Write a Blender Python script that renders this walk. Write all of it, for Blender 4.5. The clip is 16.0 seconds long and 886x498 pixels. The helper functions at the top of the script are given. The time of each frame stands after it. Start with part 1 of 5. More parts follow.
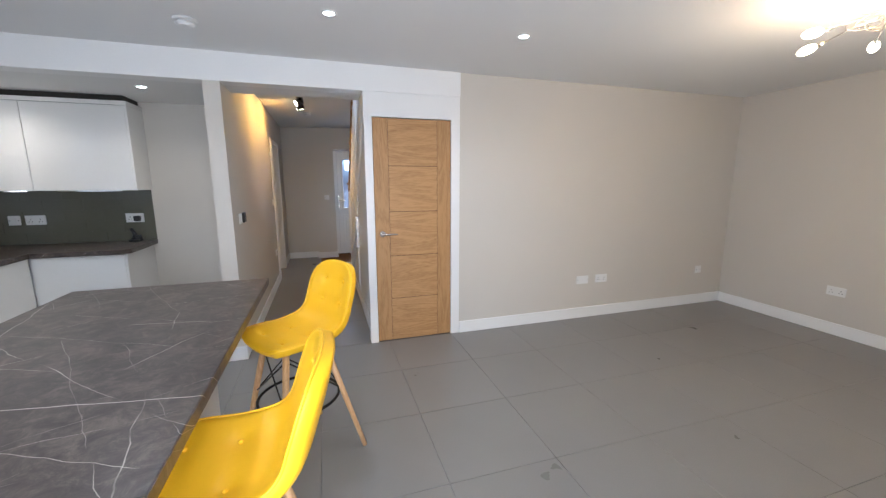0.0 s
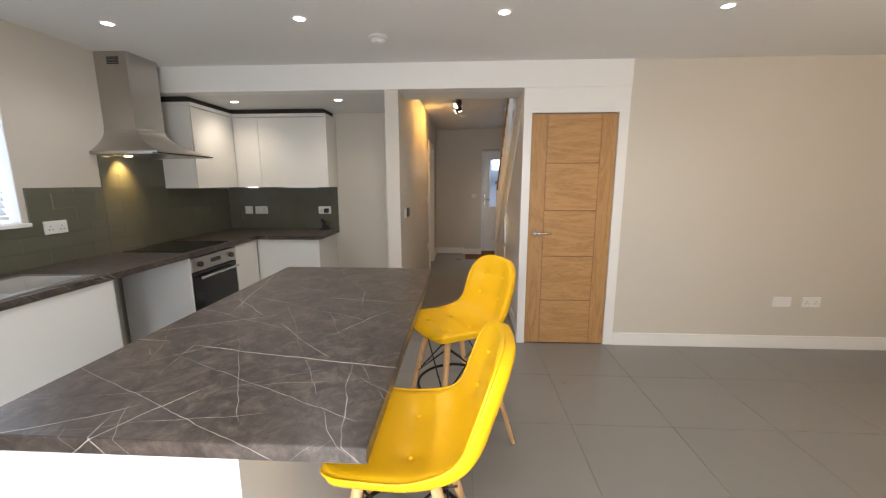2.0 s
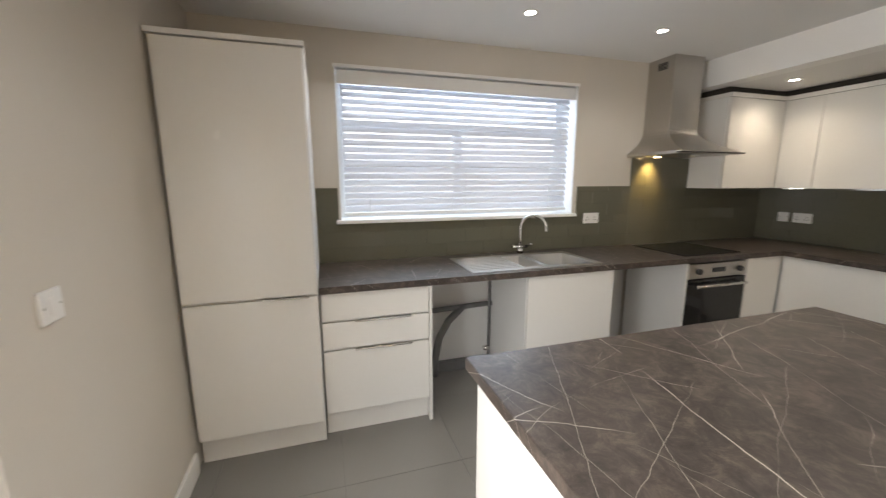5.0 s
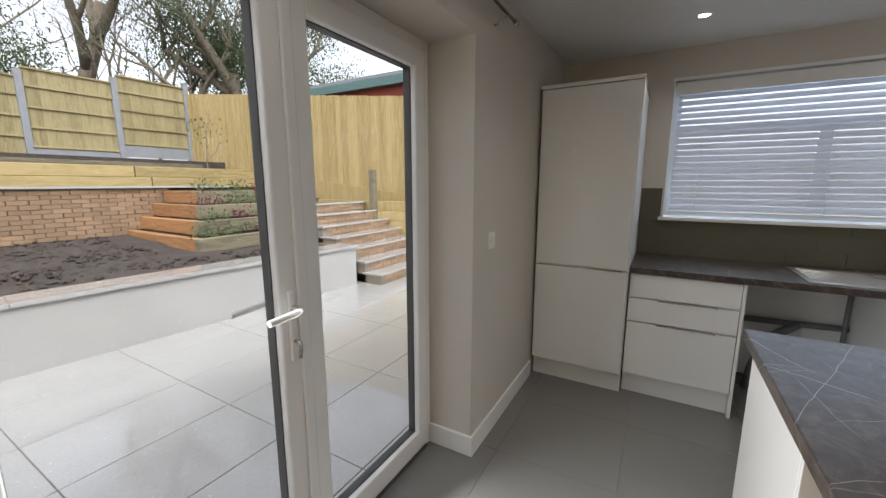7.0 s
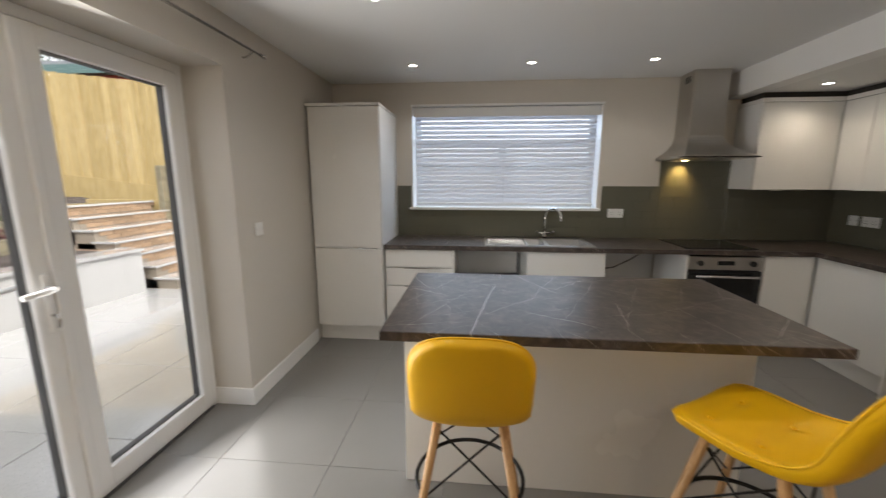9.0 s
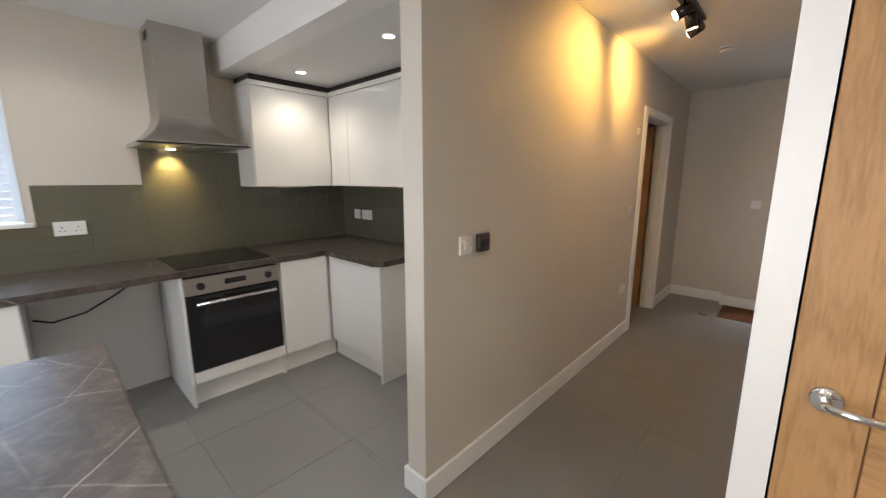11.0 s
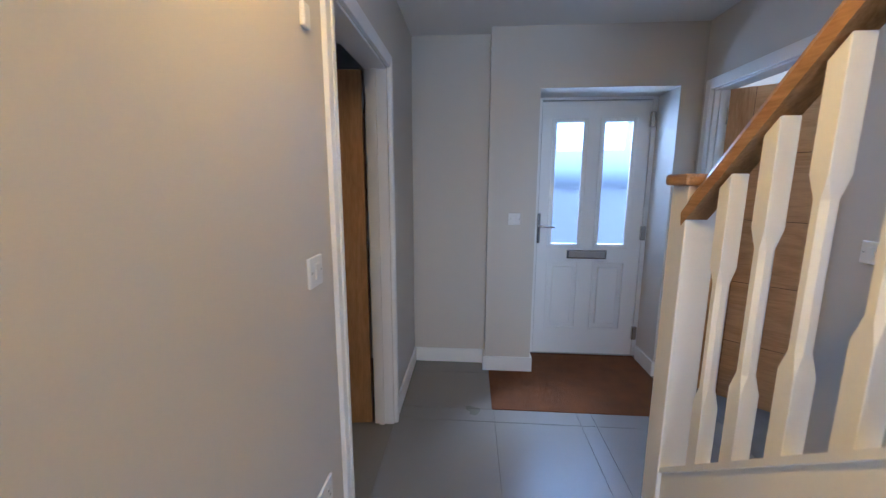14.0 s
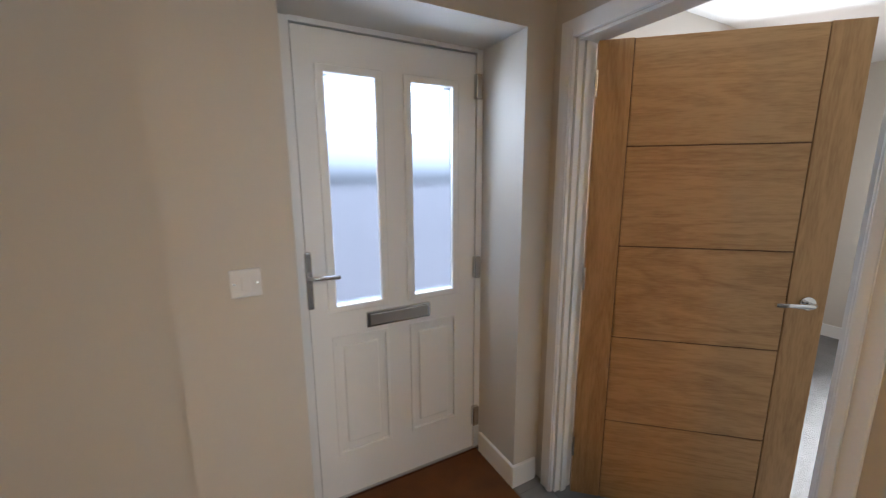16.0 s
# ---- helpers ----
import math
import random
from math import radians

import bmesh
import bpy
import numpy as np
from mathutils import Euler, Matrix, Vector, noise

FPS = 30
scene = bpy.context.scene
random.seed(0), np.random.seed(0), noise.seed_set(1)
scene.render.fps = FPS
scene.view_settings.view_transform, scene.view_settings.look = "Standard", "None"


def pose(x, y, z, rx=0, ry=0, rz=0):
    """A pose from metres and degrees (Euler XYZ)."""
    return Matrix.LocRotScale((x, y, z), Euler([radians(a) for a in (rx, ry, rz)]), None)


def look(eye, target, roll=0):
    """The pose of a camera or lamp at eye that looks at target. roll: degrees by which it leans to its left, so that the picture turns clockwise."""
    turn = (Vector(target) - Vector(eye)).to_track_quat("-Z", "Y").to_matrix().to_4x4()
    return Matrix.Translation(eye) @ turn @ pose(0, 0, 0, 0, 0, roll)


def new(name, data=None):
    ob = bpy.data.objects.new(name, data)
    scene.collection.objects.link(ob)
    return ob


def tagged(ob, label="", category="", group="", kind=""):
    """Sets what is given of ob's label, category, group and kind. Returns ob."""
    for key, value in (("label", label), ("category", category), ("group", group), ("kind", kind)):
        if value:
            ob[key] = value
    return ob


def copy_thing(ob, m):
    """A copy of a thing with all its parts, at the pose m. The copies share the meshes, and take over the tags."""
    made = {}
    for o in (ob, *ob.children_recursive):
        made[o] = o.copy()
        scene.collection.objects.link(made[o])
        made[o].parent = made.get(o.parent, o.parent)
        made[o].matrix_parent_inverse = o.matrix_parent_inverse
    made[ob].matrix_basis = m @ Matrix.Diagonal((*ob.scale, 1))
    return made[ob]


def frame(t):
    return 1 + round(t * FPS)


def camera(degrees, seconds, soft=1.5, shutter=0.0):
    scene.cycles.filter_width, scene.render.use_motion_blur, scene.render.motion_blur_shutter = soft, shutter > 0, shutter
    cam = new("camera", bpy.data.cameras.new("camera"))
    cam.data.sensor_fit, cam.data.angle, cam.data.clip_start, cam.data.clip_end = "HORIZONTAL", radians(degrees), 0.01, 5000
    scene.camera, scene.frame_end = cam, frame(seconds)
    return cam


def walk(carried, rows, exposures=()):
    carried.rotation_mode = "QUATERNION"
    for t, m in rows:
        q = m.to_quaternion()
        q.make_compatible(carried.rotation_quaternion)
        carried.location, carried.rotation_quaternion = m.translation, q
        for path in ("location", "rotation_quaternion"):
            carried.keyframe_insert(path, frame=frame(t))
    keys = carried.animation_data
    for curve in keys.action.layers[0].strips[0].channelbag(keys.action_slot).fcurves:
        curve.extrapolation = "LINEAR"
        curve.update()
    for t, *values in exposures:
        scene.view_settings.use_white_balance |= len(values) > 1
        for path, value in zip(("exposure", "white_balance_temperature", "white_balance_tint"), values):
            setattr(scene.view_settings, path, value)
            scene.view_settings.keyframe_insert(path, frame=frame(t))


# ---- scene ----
cam = camera(98.7, 16.0, 1.3, 0.2)
PATH = [
    (0, (-0.067, -0.028, 1.458), (0.52, 1.852, 1.108), -0.1),
    (0.5, (-0.086, -0.019, 1.461), (0.365, 1.898, 1.111), -0.2),
    (1, (-0.129, -0.011, 1.458), (0.148, 1.94, 1.112), -0.1),
    (1.5, (-0.171, 0.004, 1.45), (-0.104, 1.973, 1.105), -0.1),
    (2, (-0.205, 0.011, 1.439), (-0.31, 1.978, 1.091), -0.1),
    (2.5, (-0.237, 0.016, 1.425), (-0.462, 1.973, 1.079), -0.0),
    (3, (-0.266, 0.028, 1.413), (-0.589, 1.971, 1.069), -0.1),
    (3.5, (-0.297, 0.082, 1.409), (-0.846, 1.975, 1.064), 0.1),
    (4, (-0.366, 0.215, 1.428), (-1.334, 1.929, 1.074), -0.1),
    (4.5, (-0.358, 0.321, 1.419), (-1.876, 1.578, 1.078), -0.0),
    (5, (-0.275, 0.299, 1.453), (-2.156, 0.88, 1.099), -0.1),
    (6.2, (0.16, 0.37, 1.45), (-1.69, -0.31, 1.1), -0.1),
    (7.5, (0.592, 0.446, 1.438), (-1.094, -0.575, 1.1), 0.0),
    (8, (0.783, 0.573, 1.459), (-0.922, -0.412, 1.111), 0.1),
    (8.5, (0.891, 0.784, 1.474), (-0.937, 0.056, 1.113), 0.0),
    (9, (0.932, 1.065, 1.464), (-1.027, 0.885, 1.106), 0.1),
    (9.5, (0.796, 1.37, 1.445), (-1.112, 1.846, 1.077), -0.0),
    (10, (0.586, 1.576, 1.458), (-1.089, 2.601, 1.083), 0.0),
    (11.2, (0.27, 2.42, 1.44), (-1.0, 3.92, 1.08), 0.0),
    (12.3, (-0.097, 3.32, 1.417), (-0.845, 5.142, 1.07), 0.1),
    (12.5, (-0.138, 3.48, 1.41), (-0.823, 5.327, 1.067), -0.0),
    (12.8, (-0.195, 3.726, 1.441), (-0.717, 5.625, 1.093), -0.0),
    (13, (-0.222, 3.893, 1.434), (-0.626, 5.821, 1.085), 0.0),
    (13.5, (-0.232, 4.373, 1.431), (-0.526, 6.32, 1.083), -0.0),
    (14, (-0.308, 4.823, 1.415), (-0.454, 6.788, 1.075), 0.1),
    (14.5, (-0.324, 5.25, 1.415), (-0.204, 7.217, 1.073), 0.1),
    (15, (-0.251, 5.648, 1.438), (-0.111, 7.613, 1.095), -0.1),
    (15.5, (-0.207, 6.031, 1.453), (0.366, 7.915, 1.105), -0.2),
    (16, (0.002, 6.314, 1.472), (0.929, 8.049, 1.107), -0.3),
]
EXPOSURES = [(0.0, 1.0, 5300, 11), (1.2, 0.92, 5600, 11), (2.0, 0.82, 6200, 11), (3.0, 0.75, 6150, 11), (4.0, 0.55, 6600, 14), (5.0, 0.75, 6550, 11), (7.3, -0.3, 6150, 11),
             (8.6, 0.02, 6250, 11), (9.0, 0.18, 6400, 11), (9.4, 0.6, 6650, 12), (10.2, 0.88, 6650, 12), (12.3, 1.38, 4650, 9), (13.2, 1.4, 4750, 10), (14.0, 1.5, 4450, 9), (14.5, 1.7, 4500, 9), (15.0, 1.7, 5500, 10), (16.0, 1.45, 6000, 10)]
walk(cam, [(t, look(eye, target, roll)) for t, eye, target, roll in PATH], EXPOSURES)

# ---- world, sun and lamps ----
world = bpy.data.worlds.new("sky")
scene.world = world
world.use_nodes = True
wn = world.node_tree
sky = wn.nodes.new("ShaderNodeTexSky")
sky.sky_type, sky.sun_disc = "NISHITA", False
sky.sun_elevation, sky.sun_rotation = radians(54), radians(32)
sky.air_density, sky.dust_density = 1.0, 4.0
hazy = wn.nodes.new("ShaderNodeHueSaturation")
hazy.inputs["Saturation"].default_value, hazy.inputs["Value"].default_value = 0.15, 2.4
wn.links.new(sky.outputs["Color"], hazy.inputs["Color"])
wn.links.new(hazy.outputs["Color"], wn.nodes["Background"].inputs["Color"])
wn.nodes["Background"].inputs["Strength"].default_value = 0.18

sun = new("sun", bpy.data.lights.new("sun", "SUN"))
sun.data.energy, sun.data.angle, sun.data.color = 0.9, radians(14), (1.0, 0.96, 0.9)
sun.matrix_world = look((5, 8, 13), (0, 0, 0))

WARM, NEUTRAL, DAY = (1.0, 0.52, 0.11), (1.0, 0.94, 0.86), (0.82, 0.91, 1.0)


def lamp(kind, watts, color, at, to=None, size=0.03, cone=100, blend=0.6):
    li = bpy.data.lights.new(kind.lower() + "_light", kind)
    li.energy, li.color, li.shadow_soft_size = watts, color, size
    if kind == "SPOT":
        li.spot_size, li.spot_blend = radians(cone), blend
    ob = new(kind.lower() + "_light", li)
    ob.matrix_world = look(at, to) if to else Matrix.Translation(at)
    return ob


DOWNLIGHTS = [(-2.38, 0.51, 2.39), (-2.38, 1.47, 2.39), (-2.37, 2.41, 2.39), (-1.19, 0.51, 2.39), (-1.18, 2.41, 2.39),
              (0.02, 2.39, 2.39), (1.24, 2.38, 2.39), (-2.37, 3.68, 2.187), (-1.37, 3.66, 2.187)]
for x, y, z in DOWNLIGHTS:
    lamp("SPOT", 8 if z < 2.3 else (9 if x < -2 else 14), (1.0, 0.84, 0.64) if z < 2.3 else NEUTRAL, (x, y, z - 0.012), (x, y, 0), 0.03, 140, 0.9)


def daylight(watts, at, to, w, h, color=DAY):
    """The sky's light through one window opening."""
    li = bpy.data.lights.new("window_light", "AREA")
    li.shape, li.size, li.size_y, li.energy, li.color = "RECTANGLE", w, h, watts, color
    ob = new("window_light", li)
    ob.matrix_world = look(at, to)


daylight(38, (-0.41, -0.55, 1.06), (0.6, 2.0, 0.95), 1.5, 1.9, (1.0, 0.975, 0.93))
daylight(3.5, (0.62, 7.99, 1.80), (0.3, 6.6, 1.3), 0.5, 0.26)
daylight(30, (2.95, 7.85, 1.5), (0.6, 6.1, 0.9), 2.0, 1.2)
# cool fill for stairs and hall, from an added, unseen stairwell window
daylight(8, (0.8, 3.45, 3.5), (-0.75, 6.2, 1.5), 0.5, 0.95)
daylight(30, (-3.5, 1.31, 2.1), (-2.9, 1.31, 1.6), 1.9, 1.1, (0.6, 0.78, 1.0))

# ---- materials ----


def mat(name, color, rough=0.5, metal=0.0, var=0.06, scale=6.0, fine=120.0, bump=0.05, coat=0.0, spec=0.5, per_object=0.0):
    """A painted or cast surface: broad and fine variation of colour, and fine relief."""
    m = bpy.data.materials.new(name)
    m.use_nodes = True
    n, l = m.node_tree.nodes, m.node_tree.links
    b = n["Principled BSDF"]
    b.inputs["Roughness"].default_value, b.inputs["Metallic"].default_value = rough, metal
    b.inputs["Coat Weight"].default_value, b.inputs["Specular IOR Level"].default_value = coat, spec
    co = n.new("ShaderNodeTexCoord")
    broad, grain = n.new("ShaderNodeTexNoise"), n.new("ShaderNodeTexNoise")
    broad.inputs["Scale"].default_value, grain.inputs["Scale"].default_value = scale, fine
    broad.inputs["Detail"].default_value = 4
    geo = n.new("ShaderNodeNewGeometry")
    for t in (broad, grain):
        l.new(geo.outputs["Position"], t.inputs["Vector"])
    add = n.new("ShaderNodeMath"); add.operation = "ADD"
    l.new(broad.outputs["Fac"], add.inputs[0]); l.new(grain.outputs["Fac"], add.inputs[1])
    last = add.outputs[0]
    if per_object:
        info = n.new("ShaderNodeObjectInfo")
        mul = n.new("ShaderNodeMath"); mul.operation = "MULTIPLY_ADD"
        l.new(info.outputs["Random"], mul.inputs[0]); mul.inputs[1].default_value = per_object; l.new(last, mul.inputs[2])
        last = mul.outputs[0]
    mr = n.new("ShaderNodeMapRange")
    mr.inputs["From Min"].default_value, mr.inputs["From Max"].default_value = 0.6, 1.4 + per_object
    mr.inputs["To Min"].default_value, mr.inputs["To Max"].default_value = 1 - var, 1 + var
    l.new(last, mr.inputs["Value"])
    mix = n.new("ShaderNodeMix"); mix.data_type, mix.blend_type = "RGBA", "MULTIPLY"
    mix.inputs["Factor"].default_value = 1
    mix.inputs["A"].default_value = (*color, 1)
    l.new(mr.outputs["Result"], mix.inputs["B"])
    l.new(mix.outputs["Result"], b.inputs["Base Color"])
    if bump:
        bm_ = n.new("ShaderNodeBump")
        bm_.inputs["Strength"].default_value, bm_.inputs["Distance"].default_value = bump, 0.01
        l.new(grain.outputs["Fac"], bm_.inputs["Height"]); l.new(bm_.outputs["Normal"], b.inputs["Normal"])
    rr = n.new("ShaderNodeMapRange")
    rr.inputs["To Min"].default_value, rr.inputs["To Max"].default_value = max(rough - 0.06, 0.02), min(rough + 0.06, 1)
    l.new(broad.outputs["Fac"], rr.inputs["Value"]); l.new(rr.outputs["Result"], b.inputs["Roughness"])
    return m


def wood(name, dark, light, axis="z", rough=0.45, scale=1.0, per_object=0.4):
    """Wood with grain along one axis of the object, and cathedral figure."""
    m = bpy.data.materials.new(name)
    m.use_nodes = True
    n, l = m.node_tree.nodes, m.node_tree.links
    b = n["Principled BSDF"]
    b.inputs["Roughness"].default_value = rough
    co = n.new("ShaderNodeTexCoord")
    info = n.new("ShaderNodeObjectInfo")
    off = n.new("ShaderNodeVectorMath"); off.operation = "MULTIPLY_ADD"
    l.new(info.outputs["Random"], off.inputs[0]); off.inputs[1].default_value = (3.1, 5.3, 7.7); l.new(co.outputs["Object"], off.inputs[2])
    mp = n.new("ShaderNodeMapping")
    mp.inputs["Scale"].default_value = {"x": (0.12, 1, 1), "y": (1, 0.12, 1), "z": (1, 1, 0.12)}[axis]
    l.new(off.outputs[0], mp.inputs["Vector"])
    a, g = n.new("ShaderNodeTexNoise"), n.new("ShaderNodeTexNoise")
    a.inputs["Scale"].default_value, a.inputs["Detail"].default_value, a.inputs["Distortion"].default_value = 9 * scale, 3, 1.2
    g.inputs["Scale"].default_value, g.inputs["Detail"].default_value = 160 * scale, 2
    l.new(mp.outputs[0], a.inputs["Vector"]); l.new(mp.outputs[0], g.inputs["Vector"])
    w = n.new("ShaderNodeMath"); w.operation = "MULTIPLY"; l.new(a.outputs["Fac"], w.inputs[0]); w.inputs[1].default_value = 9
    fr = n.new("ShaderNodeMath"); fr.operation = "PINGPONG"; l.new(w.outputs[0], fr.inputs[0]); fr.inputs[1].default_value = 1
    s = n.new("ShaderNodeMath"); s.operation = "MULTIPLY_ADD"; l.new(g.outputs["Fac"], s.inputs[0]); s.inputs[1].default_value = 0.9; 
    h = n.new("ShaderNodeMath"); h.operation = "MULTIPLY"; l.new(fr.outputs[0], h.inputs[0]); h.inputs[1].default_value = 0.4
    l.new(h.outputs[0], s.inputs[2])
    tone = n.new("ShaderNodeMath"); tone.operation = "MULTIPLY_ADD"; l.new(info.outputs["Random"], tone.inputs[0]); tone.inputs[1].default_value = per_object; l.new(s.outputs[0], tone.inputs[2])
    shift = n.new("ShaderNodeMath"); shift.operation = "SUBTRACT"; l.new(tone.outputs[0], shift.inputs[0]); shift.inputs[1].default_value = per_object / 2
    ramp = n.new("ShaderNodeValToRGB")
    ramp.color_ramp.elements[0].color, ramp.color_ramp.elements[1].color = (*dark, 1), (*light, 1)
    ramp.color_ramp.elements[0].position, ramp.color_ramp.elements[1].position = 0.25, 0.85
    l.new(shift.outputs[0], ramp.inputs["Fac"]); l.new(ramp.outputs["Color"], b.inputs["Base Color"])
    bp = n.new("ShaderNodeBump"); bp.inputs["Strength"].default_value, bp.inputs["Distance"].default_value = 0.08, 0.005
    l.new(g.outputs["Fac"], bp.inputs["Height"]); l.new(bp.outputs["Normal"], b.inputs["Normal"])
    return m


def marble(name):
    """Dark brown-grey stone laminate with clouding and thin pale veins that run straight."""
    m = bpy.data.materials.new(name)
    m.use_nodes = True
    n, l = m.node_tree.nodes, m.node_tree.links
    b = n["Principled BSDF"]
    b.inputs["Roughness"].default_value = 0.34
    geo = n.new("ShaderNodeNewGeometry")
    warp = n.new("ShaderNodeTexNoise"); warp.inputs["Scale"].default_value, warp.inputs["Detail"].default_value = 5, 5
    l.new(geo.outputs["Position"], warp.inputs["Vector"])
    base = n.new("ShaderNodeTexNoise"); base.inputs["Scale"].default_value, base.inputs["Detail"].default_value, base.inputs["Roughness"].default_value = 13, 10, 0.8
    base.inputs["Distortion"].default_value = 0.6
    l.new(geo.outputs["Position"], base.inputs["Vector"])
    ramp = n.new("ShaderNodeValToRGB")
    e = ramp.color_ramp.elements
    e[0].position, e[0].color = 0.36, (0.026, 0.0205, 0.018, 1)
    e[1].position, e[1].color = 0.68, (0.15, 0.117, 0.097, 1)
    mid = e.new(0.5); mid.color = (0.06, 0.047, 0.04, 1)
    l.new(base.outputs["Fac"], ramp.inputs["Fac"])
    last = ramp.outputs["Color"]
    ad = n.new("ShaderNodeVectorMath"); ad.operation = "MULTIPLY_ADD"
    l.new(warp.outputs["Color"], ad.inputs[0]); ad.inputs[1].default_value = (0.03, 0.03, 0.03); l.new(geo.outputs["Position"], ad.inputs[2])
    for turn, sc, width, amount, cut in ((12, 1.6, 0.0026, 0.8, 0.49), (48, 2.4, 0.002, 0.75, 0.5), (80, 1.4, 0.003, 0.9, 0.49), (118, 2.2, 0.002, 0.75, 0.5), (150, 1.8, 0.0024, 0.8, 0.5), (65, 4.5, 0.0015, 0.6, 0.51), (135, 5.0, 0.0015, 0.6, 0.51), (30, 5.5, 0.0013, 0.5, 0.52), (100, 6.0, 0.0013, 0.5, 0.52)):
        dot = n.new("ShaderNodeVectorMath"); dot.operation = "DOT_PRODUCT"
        l.new(ad.outputs[0], dot.inputs[0]); dot.inputs[1].default_value = (math.cos(radians(turn)), math.sin(radians(turn)), 1.0)
        v = n.new("ShaderNodeTexVoronoi"); v.voronoi_dimensions, v.feature = "1D", "DISTANCE_TO_EDGE"
        v.inputs["Scale"].default_value = sc
        sh = n.new("ShaderNodeMath"); sh.operation = "ADD"; l.new(dot.outputs["Value"], sh.inputs[0]); sh.inputs[1].default_value = turn * 0.37
        l.new(sh.outputs[0], v.inputs["W"])
        mr = n.new("ShaderNodeMapRange")
        mr.inputs["From Min"].default_value, mr.inputs["From Max"].default_value = width * sc * 0.75, width * sc * 0.25
        l.new(v.outputs["Distance"], mr.inputs["Value"])
        mask = n.new("ShaderNodeTexNoise"); mask.inputs["Scale"].default_value, mask.inputs["Detail"].default_value = 2.6, 3
        mv = n.new("ShaderNodeVectorMath"); mv.operation = "ADD"; l.new(geo.outputs["Position"], mv.inputs[0]); mv.inputs[1].default_value = (turn * 0.31, turn * 0.17, 0)
        l.new(mv.outputs[0], mask.inputs["Vector"])
        mk = n.new("ShaderNodeMapRange"); mk.inputs["From Min"].default_value, mk.inputs["From Max"].default_value = cut, cut + 0.09
        mk.inputs["To Max"].default_value = amount
        l.new(mask.outputs["Fac"], mk.inputs["Value"])
        f = n.new("ShaderNodeMath"); f.operation = "MULTIPLY"; l.new(mr.outputs["Result"], f.inputs[0]); l.new(mk.outputs["Result"], f.inputs[1])
        mix = n.new("ShaderNodeMix"); mix.data_type = "RGBA"
        l.new(f.outputs[0], mix.inputs["Factor"]); l.new(last, mix.inputs["A"]); mix.inputs["B"].default_value = (0.62, 0.57, 0.51, 1)
        last = mix.outputs["Result"]
    l.new(last, b.inputs["Base Color"])
    return m


def glass(name, rough=0.0, tint=(1, 1, 1)):
    """Thin glazing: clear with a mirror-like sheen, or frosted."""
    m = bpy.data.materials.new(name)
    m.use_nodes = True
    n, l = m.node_tree.nodes, m.node_tree.links
    out = n["Material Output"]
    n.remove(n["Principled BSDF"])
    g = n.new("ShaderNodeBsdfGlossy"); g.inputs["Roughness"].default_value = 0.01
    if rough:
        t = n.new("ShaderNodeBsdfRefraction"); t.inputs["Roughness"].default_value, t.inputs["IOR"].default_value = rough, 1.1
    else:
        t = n.new("ShaderNodeBsdfTransparent")
    t.inputs["Color"].default_value = (*tint, 1)
    lw = n.new("ShaderNodeLayerWeight"); lw.inputs["Blend"].default_value = 0.5
    pw = n.new("ShaderNodeMath"); pw.operation = "POWER"; l.new(lw.outputs["Facing"], pw.inputs[0]); pw.inputs[1].default_value = 4.5
    f = n.new("ShaderNodeMath"); f.operation = "MULTIPLY_ADD"; l.new(pw.outputs[0], f.inputs[0]); f.inputs[1].default_value, f.inputs[2].default_value = 0.12, 0.006
    mix = n.new("ShaderNodeMixShader")
    l.new(f.outputs[0], mix.inputs[0]); l.new(t.outputs[0], mix.inputs[1]); l.new(g.outputs[0], mix.inputs[2])
    l.new(mix.outputs[0], out.inputs["Surface"])
    return m


def glow(name, color, strength):
    m = bpy.data.materials.new(name)
    m.use_nodes = True
    b = m.node_tree.nodes["Principled BSDF"]
    b.inputs["Base Color"].default_value = (*color, 1)
    b.inputs["Emission Color"].default_value, b.inputs["Emission Strength"].default_value = (*color, 1), strength
    return m


def slat_material(name):
    """White blind slat that lets a little daylight through."""
    m = bpy.data.materials.new(name)
    m.use_nodes = True
    n, l = m.node_tree.nodes, m.node_tree.links
    d, t, mix = n.new("ShaderNodeBsdfDiffuse"), n.new("ShaderNodeBsdfTranslucent"), n.new("ShaderNodeMixShader")
    no = n.new("ShaderNodeTexNoise"); no.inputs["Scale"].default_value = 30
    r = n.new("ShaderNodeValToRGB")
    r.color_ramp.elements[0].color, r.color_ramp.elements[1].color = (0.72, 0.73, 0.76, 1), (0.82, 0.83, 0.85, 1)
    l.new(no.outputs["Fac"], r.inputs["Fac"])
    for s in (d, t):
        l.new(r.outputs["Color"], s.inputs["Color"])
    mix.inputs[0].default_value = 0.4
    l.new(d.outputs[0], mix.inputs[1]); l.new(t.outputs[0], mix.inputs[2]); l.new(mix.outputs[0], n["Material Output"].inputs["Surface"])
    return m


PAINT = mat("beige_wall_paint", (0.58, 0.542, 0.484), 0.6, var=0.025, scale=1.5, fine=220, bump=0.04)
CEIL = mat("white_ceiling_paint", (0.76, 0.755, 0.74), 0.8, var=0.02, scale=1.2, fine=200, bump=0.04)
TRIM = mat("white_satin_trim", (0.8, 0.795, 0.78), 0.35, var=0.02, scale=3, fine=150, bump=0.02)
TILE = mat("grey_porcelain_tile", (0.21, 0.202, 0.192), 0.3, var=0.08, scale=2.5, fine=140, bump=0.02, spec=0.6, per_object=0.2)
GROUT = mat("grey_grout", (0.17, 0.163, 0.154), 0.9, var=0.15, fine=300)
GLOSS = mat("white_gloss_front", (0.76, 0.75, 0.72), 0.25, var=0.012, scale=1.5, fine=40, bump=0.0, coat=0.3)
